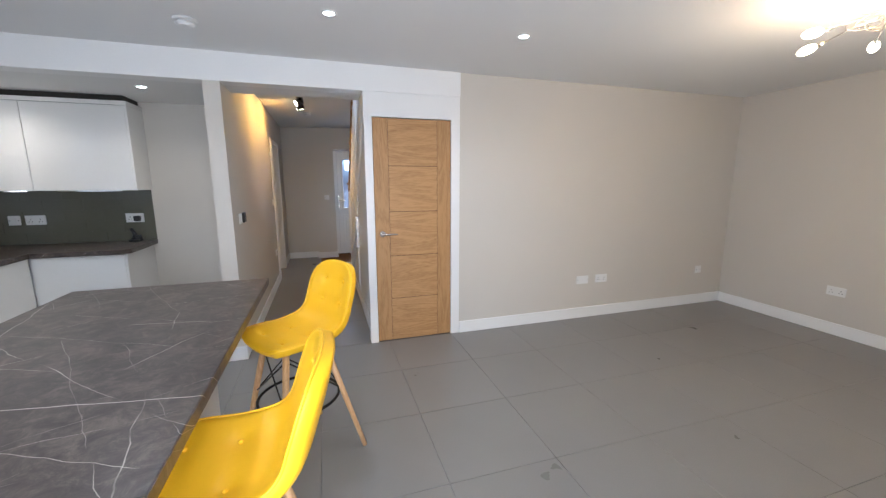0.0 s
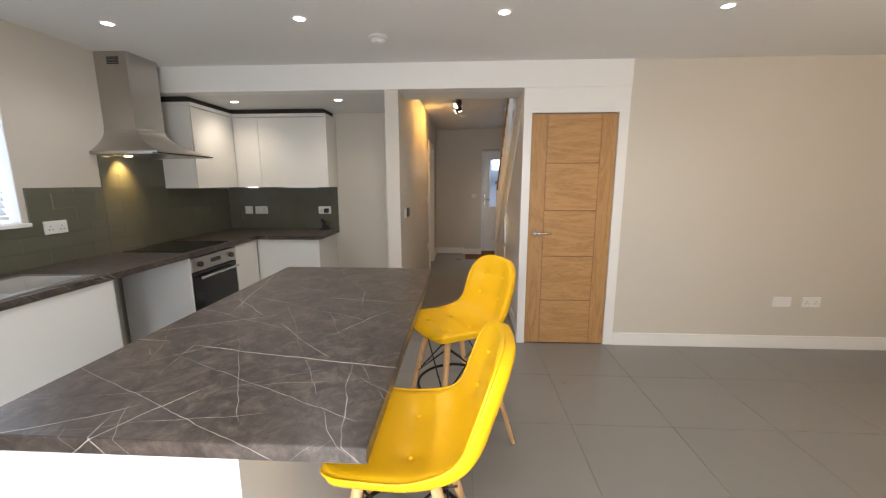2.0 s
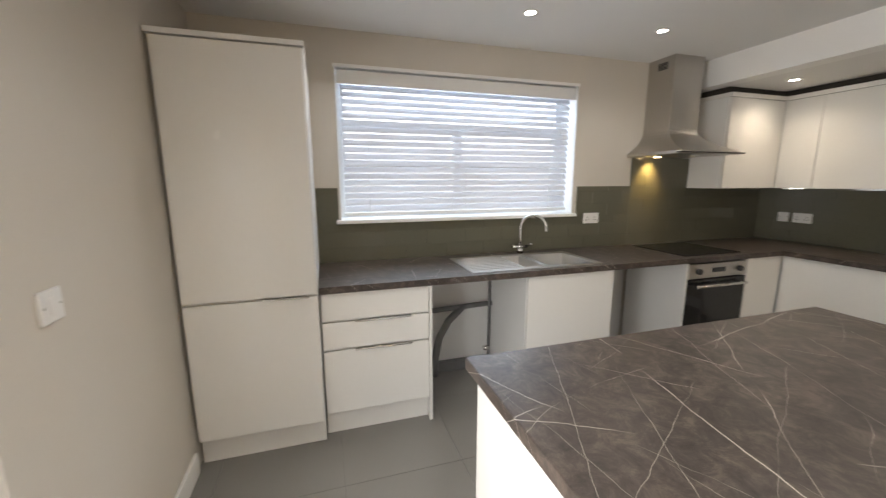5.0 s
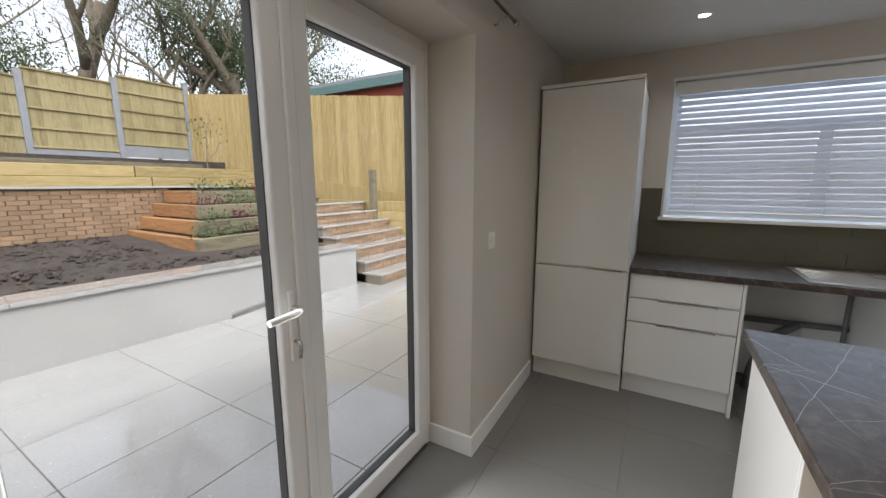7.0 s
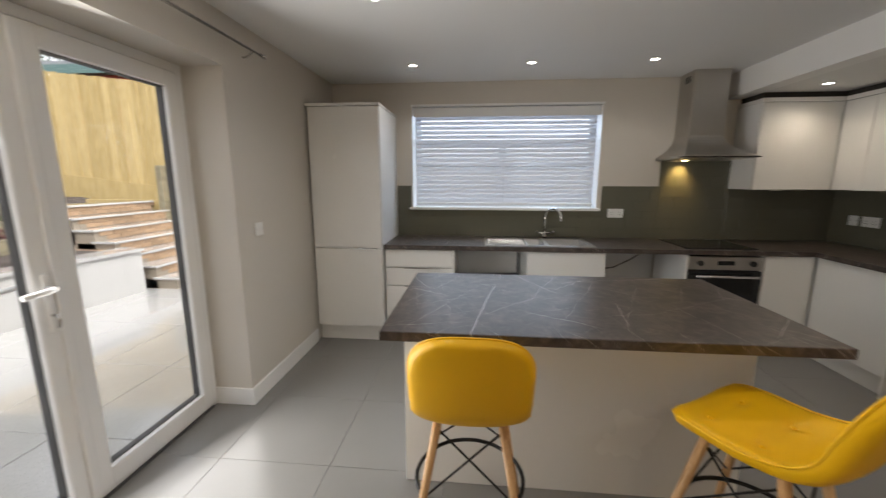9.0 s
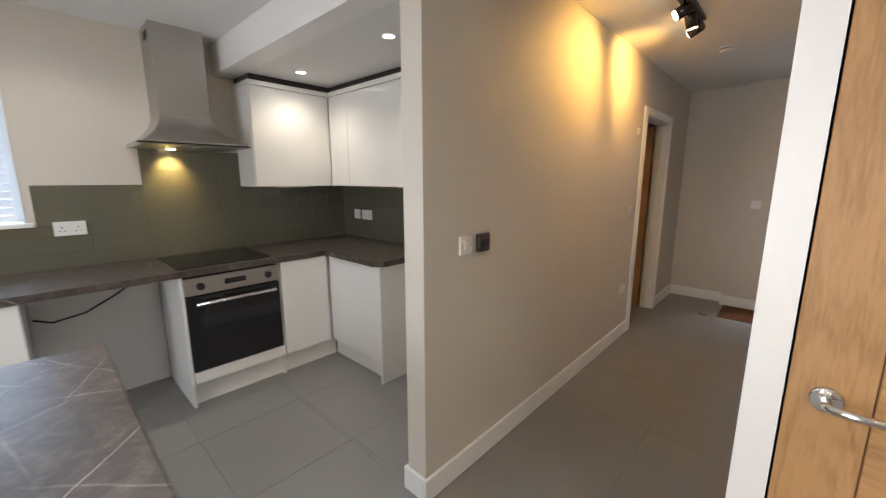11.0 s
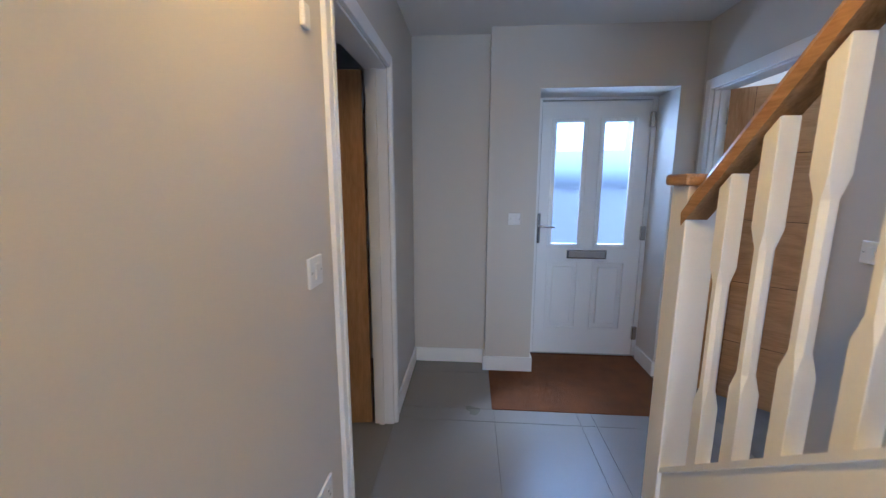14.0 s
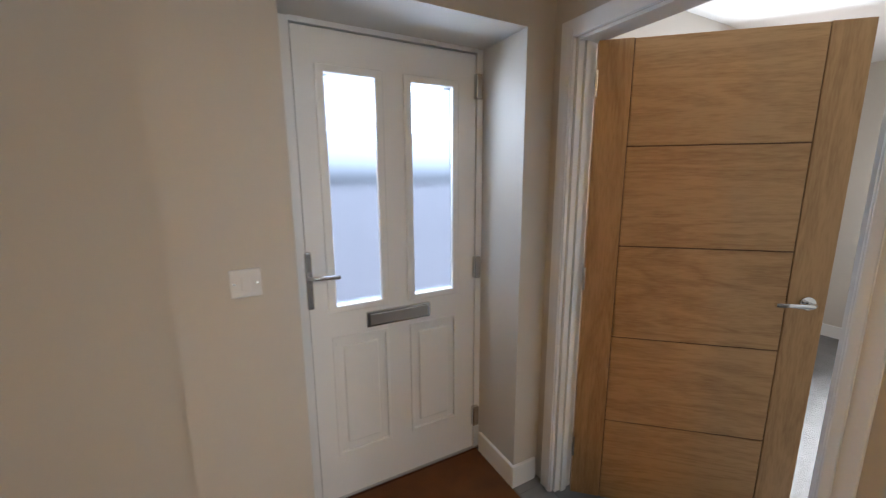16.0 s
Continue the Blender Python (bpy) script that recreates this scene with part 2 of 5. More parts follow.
CARCASS = mat("white_melamine", (0.74, 0.74, 0.73), 0.45, var=0.02, bump=0.0)
MARBLE = marble("dark_veined_stone_laminate")
SPLASH = mat("olive_glazed_tile", (0.12, 0.117, 0.086), 0.16, var=0.06, scale=3, fine=60, bump=0.015, per_object=0.1)
SGROUT = mat("olive_grout", (0.115, 0.113, 0.084), 0.8, var=0.05)
OAK = wood("oak_veneer", (0.33, 0.17, 0.06), (0.48, 0.275, 0.115), "x", per_object=0.12)
OAKV = wood("oak_stile", (0.31, 0.16, 0.055), (0.45, 0.255, 0.105), "z", per_object=0.12)
OAKY = wood("oak_rail", (0.26, 0.135, 0.042), (0.43, 0.24, 0.088), "y")
BEECH = wood("beech_leg", (0.5, 0.28, 0.12), (0.66, 0.42, 0.21), "z", 0.4, 2)
STEEL = mat("brushed_steel", (0.5, 0.48, 0.45), 0.35, 1.0, var=0.06, scale=3, fine=250, bump=0.02)
BOWL = mat("satin_steel", (0.68, 0.66, 0.63), 0.45, 1.0, var=0.05, scale=5, fine=200, bump=0.01)
CHROME = mat("chrome", (0.75, 0.74, 0.72), 0.1, 1.0, var=0.02, bump=0.0)
SATIN = mat("satin_nickel", (0.55, 0.54, 0.52), 0.2, 1.0, var=0.03, bump=0.0)
BLACKGL = mat("black_glass", (0.012, 0.012, 0.013), 0.06, var=0.02, bump=0.0)
BLACK = mat("black_plastic", (0.02, 0.02, 0.021), 0.4, var=0.1, bump=0.02)
WIRE = mat("black_wire", (0.018, 0.018, 0.018), 0.35, 0.6, var=0.1, bump=0.0)
PLASTIC = mat("white_plastic", (0.75, 0.745, 0.73), 0.36, var=0.015, bump=0.0)
UPVC = mat("white_upvc", (0.8, 0.8, 0.79), 0.2, var=0.015, bump=0.0)
RUBBER = mat("grey_gasket", (0.07, 0.07, 0.07), 0.6, var=0.1)
PIPE = mat("grey_waste_pipe", (0.17, 0.17, 0.175), 0.45, var=0.1)
YELLOW = mat("yellow_leatherette", (0.88, 0.5, 0.004), 0.42, var=0.06, scale=5, fine=350, bump=0.06, spec=0.35)
MATT = mat("brown_coir", (0.16, 0.054, 0.009), 0.95, var=0.35, scale=9, fine=500, bump=0.9)
CARPET = mat("grey_carpet", (0.22, 0.215, 0.21), 0.95, var=0.2, scale=8, fine=450, bump=0.7)
SLAT = slat_material("white_blind_slat")
GLASS = glass("clear_glass")
FROST = glass("frosted_glass", 0.3, (0.42, 0.47, 0.55))
LAMPFACE = glow("lit_downlight", (1.0, 0.93, 0.82), 25)
BULB = glow("lit_bulb_glass", (1.0, 0.78, 0.45), 18)

# ---- mesh helpers ----
ORIGIN = {}


def fin(bm):
    bmesh.ops.recalc_face_normals(bm, faces=bm.faces)
    return bm


def box(x0, x1, y0, y1, z0, z1, bevel=0.0, bm=None, seg=2):
    own = bmesh.new()
    bmesh.ops.create_cube(own, size=1)
    bmesh.ops.scale(own, vec=(abs(x1 - x0), abs(y1 - y0), abs(z1 - z0)), verts=own.verts)
    bmesh.ops.translate(own, vec=((x0 + x1) / 2, (y0 + y1) / 2, (z0 + z1) / 2), verts=own.verts)
    if bevel:
        bmesh.ops.bevel(own, geom=own.edges[:], offset=bevel, segments=seg, affect="EDGES", profile=0.5)
    return join(bm, own)


def join(bm, own):
    if bm is None:
        return own
    me = bpy.data.meshes.new("tmp")
    own.to_mesh(me); own.free()
    bm.from_mesh(me)
    bpy.data.meshes.remove(me)
    return bm


def tube(points, r, sides=10, bm=None, r_end=None, closed=False):
    """A round bar through the points, tapering to r_end."""
    own = bmesh.new()
    pts = [Vector(p) for p in points]
    rings = []
    n = len(pts)
    for i, p in enumerate(pts):
        a = pts[(i - 1) % n] if closed or i else p
        c = pts[(i + 1) % n] if closed or i < n - 1 else p
        d = (c - a).normalized()
        side = d.orthogonal().normalized() if not rings else (prev - d * prev.dot(d)).normalized()
        prev = side
        up = d.cross(side)
        k = r if r_end is None else r + (r_end - r) * i / max(n - 1, 1)
        rings.append([own.verts.new(p + (side * math.cos(q) + up * math.sin(q)) * k) for q in [2 * math.pi * j / sides for j in range(sides)]])
    for i in range(n if closed else n - 1):
        a, c = rings[i], rings[(i + 1) % n]
        for j in range(sides):
            f = own.faces.new((a[j], a[(j + 1) % sides], c[(j + 1) % sides], c[j])); f.smooth = True
    if not closed:
        own.faces.new(rings[0][::-1]); own.faces.new(rings[-1])
    fin(own)
    return join(bm, own)


def disc(x, y, z, r, h, sides=28, bm=None, axis="z", bevel=0.0):
    own = bmesh.new()
    bmesh.ops.create_cone(own, cap_ends=True, segments=sides, radius1=r, radius2=r, depth=h)
    if bevel:
        bmesh.ops.bevel(own, geom=[e for e in own.edges if len(e.link_faces) == 2 and e.calc_face_angle() > 1], offset=bevel, segments=2, affect="EDGES")
    rot = {"z": Matrix(), "x": Matrix.Rotation(radians(90), 4, "Y"), "y": Matrix.Rotation(radians(90), 4, "X")}[axis]
    bmesh.ops.transform(own, matrix=Matrix.Translation((x, y, z)) @ rot, verts=own.verts)
    for f in own.faces:
        f.smooth = len(f.verts) == 4
    return join(bm, own)


def prism(profile, a, b, axis="x", bm=None):
    """A flat profile pushed along an axis from a to b. Profile pairs are the other two axes in order."""
    own = bmesh.new()
    put = {"x": lambda u, v, w: (w, u, v), "y": lambda u, v, w: (u, w, v), "z": lambda u, v, w: (u, v, w)}[axis]
    lo = [own.verts.new(put(u, v, a)) for u, v in profile]
    hi = [own.verts.new(put(u, v, b)) for u, v in profile]
    own.faces.new(lo[::-1]); own.faces.new(hi)
    n = len(lo)
    for i in range(n):
        own.faces.new((lo[i], lo[(i + 1) % n], hi[(i + 1) % n], hi[i]))
    fin(own)
    return join(bm, own)


def thing(name, at, label, category, group="", kind=""):
    ob = new(name)
    ob.empty_display_size = 0.1
    ob.location = at
    ORIGIN[ob] = Vector(at)
    return tagged(ob, label, category, group, kind)


def part(name, bm, material, parent, label=""):
    """Links a bmesh, given in the world's metres, as one mesh under a thing or a part of it."""
    if ORIGIN[parent].length:
        bmesh.ops.translate(bm, vec=-ORIGIN[parent], verts=bm.verts)
    me = bpy.data.meshes.new(name)
    bm.to_mesh(me); bm.free()
    me.materials.append(material)
    ob = new(name, me)
    ob.parent = parent
    ORIGIN[ob] = ORIGIN[parent]
    return tagged(ob, label)


def solid(name, bm, material, label="", category="", kind="structure", group=""):
    me = bpy.data.meshes.new(name)
    bm.to_mesh(me); bm.free()
    me.materials.append(material)
    ob = new(name, me)
    ORIGIN[ob] = Vector((0, 0, 0))
    return tagged(ob, label, category, group, kind)


# ---- structure ----
XW, XE, YS, YN, YK = -2.94, 4.55, -0.39, 3.30, 4.35   # inner faces of the main room
CZ, NZ, HZ = 2.39, 2.187, 2.44

solid("floor", box(XW - 0.3, 4.85, YS - 0.3, 8.0, -0.15, -0.005), GROUT, "dark grey grout bed under large porcelain floor tiles", "floor")

bm = box(XW - 0.3, XW, YS - 0.3, 0.40, 0, 2.6)
box(XW - 0.3, XW, 2.22, YK + 0.15, 0, 2.6, bm=bm)
box(XW - 0.3, XW, 0.40, 2.22, 0, 1.18, bm=bm)
box(XW - 0.3, XW, 0.40, 2.22, 2.17, 2.6, bm=bm)
solid("wall_west", bm, PAINT, "beige painted kitchen wall with a window opening", "wall")
PX0, PX1, PZ = -1.24, 0.42, 2.10
bm = box(XW - 0.3, PX0, YS - 0.3, YS, 0, 2.6)
box(PX1, XE + 0.2, YS - 0.3, YS, 0, 2.6, bm=bm)
box(PX0, PX1, YS - 0.3, YS, PZ, 2.6, bm=bm)
solid("wall_south", bm, PAINT, "beige painted wall with a deep patio door opening", "wall")
solid("wall_east", box(XE, XE + 0.2, YS - 0.3, YN + 0.1, 0, 2.6), PAINT, "plain beige painted living room wall", "wall")
solid("wall_north", box(1.131, XE, YN, YN + 0.1, 0, 2.6), PAINT, "plain beige painted living room wall", "wall")
bm = box(0.285, 0.352, YN - 0.004, YN + 0.1, 0, 1.992)
box(1.05, 1.131, YN - 0.004, YN + 0.1, 0, 1.992, bm=bm)
box(0.285, 1.131, YN - 0.004, YN + 0.1, 1.992, 2.187, bm=bm)
solid("cupboard_wall", bm, TRIM, "white painted boarding round the cupboard door", "wall")
solid("beam", box(XW, 1.131, YN - 0.016, YN + 0.12, 2.187, CZ), TRIM, "white painted boxed beam below the ceiling", "beam")
bm = box(-0.865, -0.75, YN, 6.05, 0, 2.6)
box(-0.865, -0.75, 6.865, 7.70, 0, 2.6, bm=bm)
box(-0.865, -0.75, 6.05, 6.865, 2.0, 2.6, bm=bm)
solid("wall_hall", bm, PAINT, "beige painted hall wall with a doorway", "wall")
solid("wall_nook", box(XW, -0.865, YK, YK + 0.1, 0, 2.6), PAINT, "beige painted wall behind the kitchen corner", "wall")
solid("ceiling", box(XW - 0.3, XE + 0.2, YS - 0.3, YN + 0.02, CZ, CZ + 0.1), CEIL, "smooth white painted ceiling", "ceiling")
solid("nook_ceiling", box(XW, -0.865, YN + 0.12, YK, NZ, NZ + 0.1), CEIL, "lower white painted ceiling over the kitchen corner", "ceiling")
solid("hall_soffit", box(-0.75, 0.285, YN + 0.12, 3.69, 2.187, 2.6), CEIL, "lowered white soffit at the hall opening", "ceiling")
bm = box(-0.75, 0.36, 3.69, 7.70, HZ, HZ + 0.1)
box(0.36, 1.2, 5.75, 7.70, HZ, HZ + 0.1, bm=bm)
solid("hall_ceiling", bm, CEIL, "white painted hall ceiling open over the stairs", "ceiling")
# front wall with its recess, and the side wall with the lounge door
solid("wall_alcove", box(-0.865, -0.19, 7.70, 7.97, 0, 2.6), PAINT, "beige painted back of a shallow hall alcove", "wall")
bm = box(-0.19, 0.148, 7.577, 7.97, 0, 2.6)
box(1.055, 1.3, 7.577, 7.97, 0, 2.6, bm=bm)
box(0.148, 1.055, 7.577, 7.97, 2.05, 2.6, bm=bm)
solid("wall_front", bm, PAINT, "beige painted front wall with a deep door recess", "wall")
bm = box(1.2, 1.3, 3.4, 6.60, 0, 5.0)
box(1.2, 1.3, 7.46, 7.577, 0, 2.6, bm=bm)
box(1.2, 1.3, 6.60, 7.46, 2.0, 2.6, bm=bm)
solid("wall_stairs", bm, PAINT, "beige painted wall beside the stairs with a lounge doorway", "wall")
bm = box(0.285, 1.3, 3.4, 3.5, 2.4, 3.0); box(0.285, 1.3, 3.4, 3.5, 4.0, 5.0, bm=bm); box(0.285, 0.53, 3.4, 3.5, 3.0, 4.0, bm=bm); box(1.07, 1.3, 3.4, 3.5, 3.0, 4.0, bm=bm)
box(0.26, 0.36, 3.5, 5.75, 2.54, 5.0, bm=bm)
box(0.26, 1.3, 5.75, 5.85, 2.54, 5.0, bm=bm)
solid("stairwell_wall", bm, PAINT, "beige painted upper stairwell wall", "wall")
solid("stairwell_ceiling", box(0.26, 1.3, 3.4, 5.85, 5.0, 5.1), CEIL, "white painted ceiling above the stairs", "ceiling")
# rooms beyond the two hall doors
bm = box(-2.4, -2.3, 5.6, 7.8, 0, 2.5)
box(-2.3, -0.865, 5.6, 5.7, 0, 2.5, bm=bm); box(-2.3, -0.865, 7.70, 7.8, 0, 2.5, bm=bm)
solid("cloakroom_wall", bm, CEIL, "plain white walls of a small room", "wall")
solid("cloakroom_ceiling", box(-2.4, -0.865, 5.6, 7.8, 2.4, 2.5), CEIL, "plain white ceiling of a small room", "ceiling")
solid("cloakroom_floor", box(-2.4, -0.75, 5.6, 7.8, -0.15, -0.002), TILE, "grey tiled floor of a small room", "floor")
bm = box(4.75, 4.85, 4.0, 7.95, 0, 2.5)
box(1.3, 4.75, 3.9, 4.0, 0, 2.5, bm=bm)
box(1.3, 1.9, 7.75, 7.95, 0, 2.5, bm=bm); box(4.0, 4.75, 7.75, 7.95, 0, 2.5, bm=bm)
box(1.9, 4.0, 7.75, 7.95, 0, 0.9, bm=bm); box(1.9, 4.0, 7.75, 7.95, 2.15, 2.5, bm=bm)
solid("lounge_wall", bm, PAINT, "plain pale walls of the front lounge", "wall")
solid("lounge_ceiling", box(1.3, 4.85, 3.9, 7.95, 2.4, 2.5), CEIL, "plain white lounge ceiling", "ceiling")
solid("lounge_floor", box(1.2, 4.85, 3.9, 7.95, -0.15, 0.004), CARPET, "grey carpeted lounge floor", "floor")


def skirting(name, x0, x1, y0, y1, h=0.115):
    """A skirting board whose top edge is eased."""
    solid(name, box(x0, x1, y0, y1, 0.0, h, 0.004), TRIM, "white painted square-edged skirting board", "skirting")


T = 0.016
skirting("baseboard_1", 1.131, XE, YN - T, YN)
skirting("baseboard_2", XE - T, XE, YS, YN - T)
skirting("baseboard_3", PX1, XE - T, YS, YS + T)
skirting("baseboard_4", -2.26, PX0 + T, YS, YS + T)
skirting("baseboard_5", PX0, PX0 + T, -0.66, YS)
skirting("baseboard_6", -0.75, -0.75 + T, YN - T, 5.985)
skirting("baseboard_7", -0.865 - T, -0.75, YN - T, YN)
skirting("baseboard_8", -0.865 - T, -0.865, YN, YK)
skirting("baseboard_9", -1.6, -0.865 - T, YK - T, YK)
skirting("baseboard_10", -0.75, -0.75 + T, 6.93, 7.70)
skirting("baseboard_11", -0.75 + T, -0.19 - T, 7.70 - T, 7.70)
skirting("baseboard_12", -0.19 - T, -0.19, 7.577 - T, 7.70)
skirting("baseboard_13", -0.19, 0.148 + T, 7.577 - T, 7.577)
skirting("baseboard_19", 0.148, 0.148 + T, 7.577, 7.86)
skirting("baseboard_14", 1.055 - T, 1.055, 7.577, 7.86)
skirting("baseboard_15", 1.055 - T, 1.18, 7.577 - T, 7.577)
skirting("baseboard_16", 0.305, 0.321, 3.42, 5.96)
skirting("baseboard_17", 1.2 - T, 1.2, 6.05, 6.53)
skirting("baseboard_18", 4.75 - T, 4.75, 4.0, 7.75)

# ---- doors ----


def oak_door(name, hinge, turn, width, label, height=1.981, z0=0.006, t=0.04, handle_side=1):
    """A flush oak door: vertical stiles, horizontal-grain panels between narrow grooves, lever handles and hinges.
    Local x runs from the hinge edge to the lock edge, local y is the thickness."""
    root = thing(name, (0, 0, 0), label, "door", kind="structure")
    st = 0.125
    part("stile", box(0, st, -t / 2, t / 2, z0, z0 + height, 0.002), OAKV, root)
    part("stile", box(width - st, width, -t / 2, t / 2, z0, z0 + height, 0.002), OAKV, root)
    part("core", box(st, width - st, -t / 2 + 0.004, t / 2 - 0.004, z0 + 0.002, z0 + height - 0.002), GROOVE, root, "core board coloured dark for the shade in the grooves")
    n = 5
    for i in range(n):
        a = z0 + height * i / n
        part("panel", box(st + 0.003, width - st - 0.003, -t / 2, t / 2, a + (0.0025 if i else 0), a + height / n - 0.0025, 0.0015, seg=1), OAK, root)
    for zz in (0.2, 1.0, 1.78):
        part("hinge", box(-0.006, 0.004, -t / 2 - 0.006, -t / 2 + 0.03, zz, zz + 0.1, 0.002), SATIN, root, "satin steel butt hinge")
    for s in (-1, 1):
        h = part("handle", disc(width - 0.06, s * (t / 2 + 0.005), 1.0, 0.026, 0.01, axis="y", bevel=0.002), CHROME, root, "polished chrome lever handle")
        y = s * (t / 2 + 0.05)
        part("lever", tube([(width - 0.06, s * t / 2, 1.0), (width - 0.06, y - s * 0.008, 1.0), (width - 0.068, y, 1.0), (width - 0.185, y, 1.0)], 0.009, 12), CHROME, h)
    root.matrix_world = Matrix.Translation(hinge) @ Matrix.Rotation(radians(turn), 4, "Z")
    return root


# oak darkened so that the panel grooves carry their shade in the colour
GROOVE = mat("groove_shadow_oak", (0.12, 0.055, 0.02), 0.7, var=0.1)
# closed cupboard door, hinged on its right side; the face lies a little behind the boarding
oak_door("door_1", (1.047, YN + 0.028, 0), 180, 0.69, "closed oak veneer cupboard door with chrome lever handle")
# hall doors, both standing open
oak_door("door_2", (-0.885, 6.872, 0), 187, 0.76, "oak veneer door standing open into a small room")
oak_door("door_3", (1.284, 7.43, 0), -42, 0.86, "pale oak veneer lounge door standing half open")


def casing(name, axis, at, a, b, top, side, w=0.065, t=0.018):
    """Door lining frame of three boards with a stepped moulding, on one face of a wall."""
    root = thing(name, (0, 0, 0), "white painted door architrave", "architrave", kind="structure")
    lo, hi = (at, at + side * t)
    def b3(u0, u1, z0, z1, k=0.0):
        l2, h2 = sorted((lo, hi + side * k))
        if axis == "x":
            return box(l2, h2, u0, u1, z0, z1, 0.003)
        return box(u0, u1, l2, h2, z0, z1, 0.003)
    part("upright", b3(a - w, a, 0, top), TRIM, root)
    part("upright", b3(b, b + w, 0, top), TRIM, root)
    part("head", b3(a - w, b + w, top, top + w), TRIM, root)
    part("bead", b3(a - w * 0.45, a - 0.006, 0, top + 0.03, 0.005), TRIM, root)
    part("bead", b3(b + 0.006, b + w * 0.45, 0, top + 0.03, 0.005), TRIM, root)
    return root


casing("architrave_1", "x", -0.75, 6.05, 6.865, 2.0, 1)
casing("architrave_2", "x", 1.2, 6.60, 7.46, 2.0, -1)
for nm, x0, x1, y0, y1 in (("door_lining_1", -0.865, -0.75, 6.05, 6.865), ("door_lining_2", 1.2, 1.3, 6.60, 7.46)):
    r = thing(nm, (0, 0, 0), "white painted door lining with stop bead", "door lining", kind="structure")
    part("jamb", box(x0 + 0.001, x1 - 0.001, y0, y0 + 0.012, 0, 2.0), TRIM, r)
    part("jamb", box(x0 + 0.001, x1 - 0.001, y1 - 0.012, y1, 0, 2.0), TRIM, r)
    part("head", box(x0 + 0.001, x1 - 0.001, y0, y1, 1.988, 1.9995), TRIM, r)
    part("stop", box(x0 + 0.03, x0 + 0.06, y1 - 0.024, y1 - 0.012, 0, 1.988), TRIM, r)


def front_door():
    root = thing("front_door", (0.63, 7.875, 0), "white panelled front door with two frosted glass lights", "door", kind="structure")
    x0, x1, z1, y = 0.205, 1.035, 2.035, 7.88
    bm = box(x0 - 0.057, x0 + 0.012, y, y + 0.06, 0, z1 + 0.012); box(x1 - 0.012, x1 + 0.02, y, y + 0.06, 0, z1 + 0.012, bm=bm); box(x0 + 0.012, x1 - 0.012, y, y + 0.06, z1 - 0.004, z1 + 0.02, bm=bm)
    box(x0 + 0.012, x0 + 0.03, y + 0.056, y + 0.068, 0, z1, bm=bm); box(x1 - 0.03, x1 - 0.012, y + 0.056, y + 0.068, 0, z1, bm=bm); box(x0 + 0.03, x1 - 0.03, y + 0.056, y + 0.068, z1 - 0.03, z1, bm=bm)
    part("frame", bm, UPVC, root)
    x0 += 0.016; x1 -= 0.016; z1 -= 0.01
    cols = ((0.315, 0.545), (0.675, 0.905))
    zz = ((0.245, 0.79), (0.945, 1.87))
    xs = [x0, cols[0][0], cols[0][1], cols[1][0], cols[1][1], x1]
    zs = [0.02, zz[0][0], zz[0][1], zz[1][0], zz[1][1], z1]
    bm = bmesh.new()
    for i in range(5):
        for j in range(5):
            if i % 2 == 1 and j % 2 == 1:
                continue
            box(xs[i], xs[i + 1], y + 0.008, y + 0.055, zs[j], zs[j + 1], bm=bm)
    leaf = part("leaf", bm, UPVC, root)
    for c0, c1 in cols:
        # raised lower panel
        p = box(c0, c1, y + 0.02, y + 0.05, *zz[0]); part("panel", p, UPVC, leaf)
        part("raised_field", box(c0 + 0.035, c1 - 0.035, y + 0.008, y + 0.022, zz[0][0] + 0.035, zz[0][1] - 0.035, 0.008), UPVC, leaf)
        b2 = bmesh.new()
        for (a, b_, c, d) in ((c0 - 0.012, c0 + 0.004, zz[0][0] - 0.012, zz[0][1] + 0.012), (c1 - 0.004, c1 + 0.012, zz[0][0] - 0.012, zz[0][1] + 0.012)):
            box(a, b_, y + 0.002, y + 0.012, c, d, 0.003, bm=b2)
        box(c0, c1, y + 0.002, y + 0.012, zz[0][0] - 0.012, zz[0][0] + 0.004, 0.003, bm=b2); box(c0, c1, y + 0.002, y + 0.012, zz[0][1] - 0.004, zz[0][1] + 0.012, 0.003, bm=b2)
        part("panel_moulding", b2, UPVC, leaf)
        b2 = bmesh.new()
        a, b_, c, d = c0, c1, *zz[1]
        w = 0.032
        box(a - w * 0.6, a + w * 0.5, y - 0.004, y + 0.02, c - w, d + w, 0.006, bm=b2); box(b_ - w * 0.5, b_ + w * 0.6, y - 0.004, y + 0.02, c - w, d + w, 0.006, bm=b2)
        box(a, b_, y - 0.004, y + 0.02, c - w, c, 0.006, bm=b2); box(a, b_, y - 0.004, y + 0.02, d, d + w, 0.006, bm=b2)
        part("glazing_bead", b2, UPVC, leaf)
        g = part("pane", box(a, b_, y + 0.028, y + 0.032, c, d), FROST, leaf, "frosted glass pane")
        g.visible_shadow = False
    lb = part("letterbox", box(0.455, 0.765, y - 0.008, y + 0.008, 0.825, 0.895, 0.004), SATIN, root, "brushed steel letterbox flap")
    part("flap", box(0.47, 0.75, y - 0.013, y - 0.007, 0.835, 0.885, 0.003), STEEL, lb)
    hp = part("handle_plate", box(0.212, 0.24, y - 0.006, y + 0.008, 0.945, 1.185, 0.006), SATIN, root, "satin steel handle plate")
    part("lever", tube([(0.226, y, 1.085), (0.226, y - 0.045, 1.085), (0.24, y - 0.05, 1.085), (0.34, y - 0.05, 1.08)], 0.009, 10), SATIN, hp)
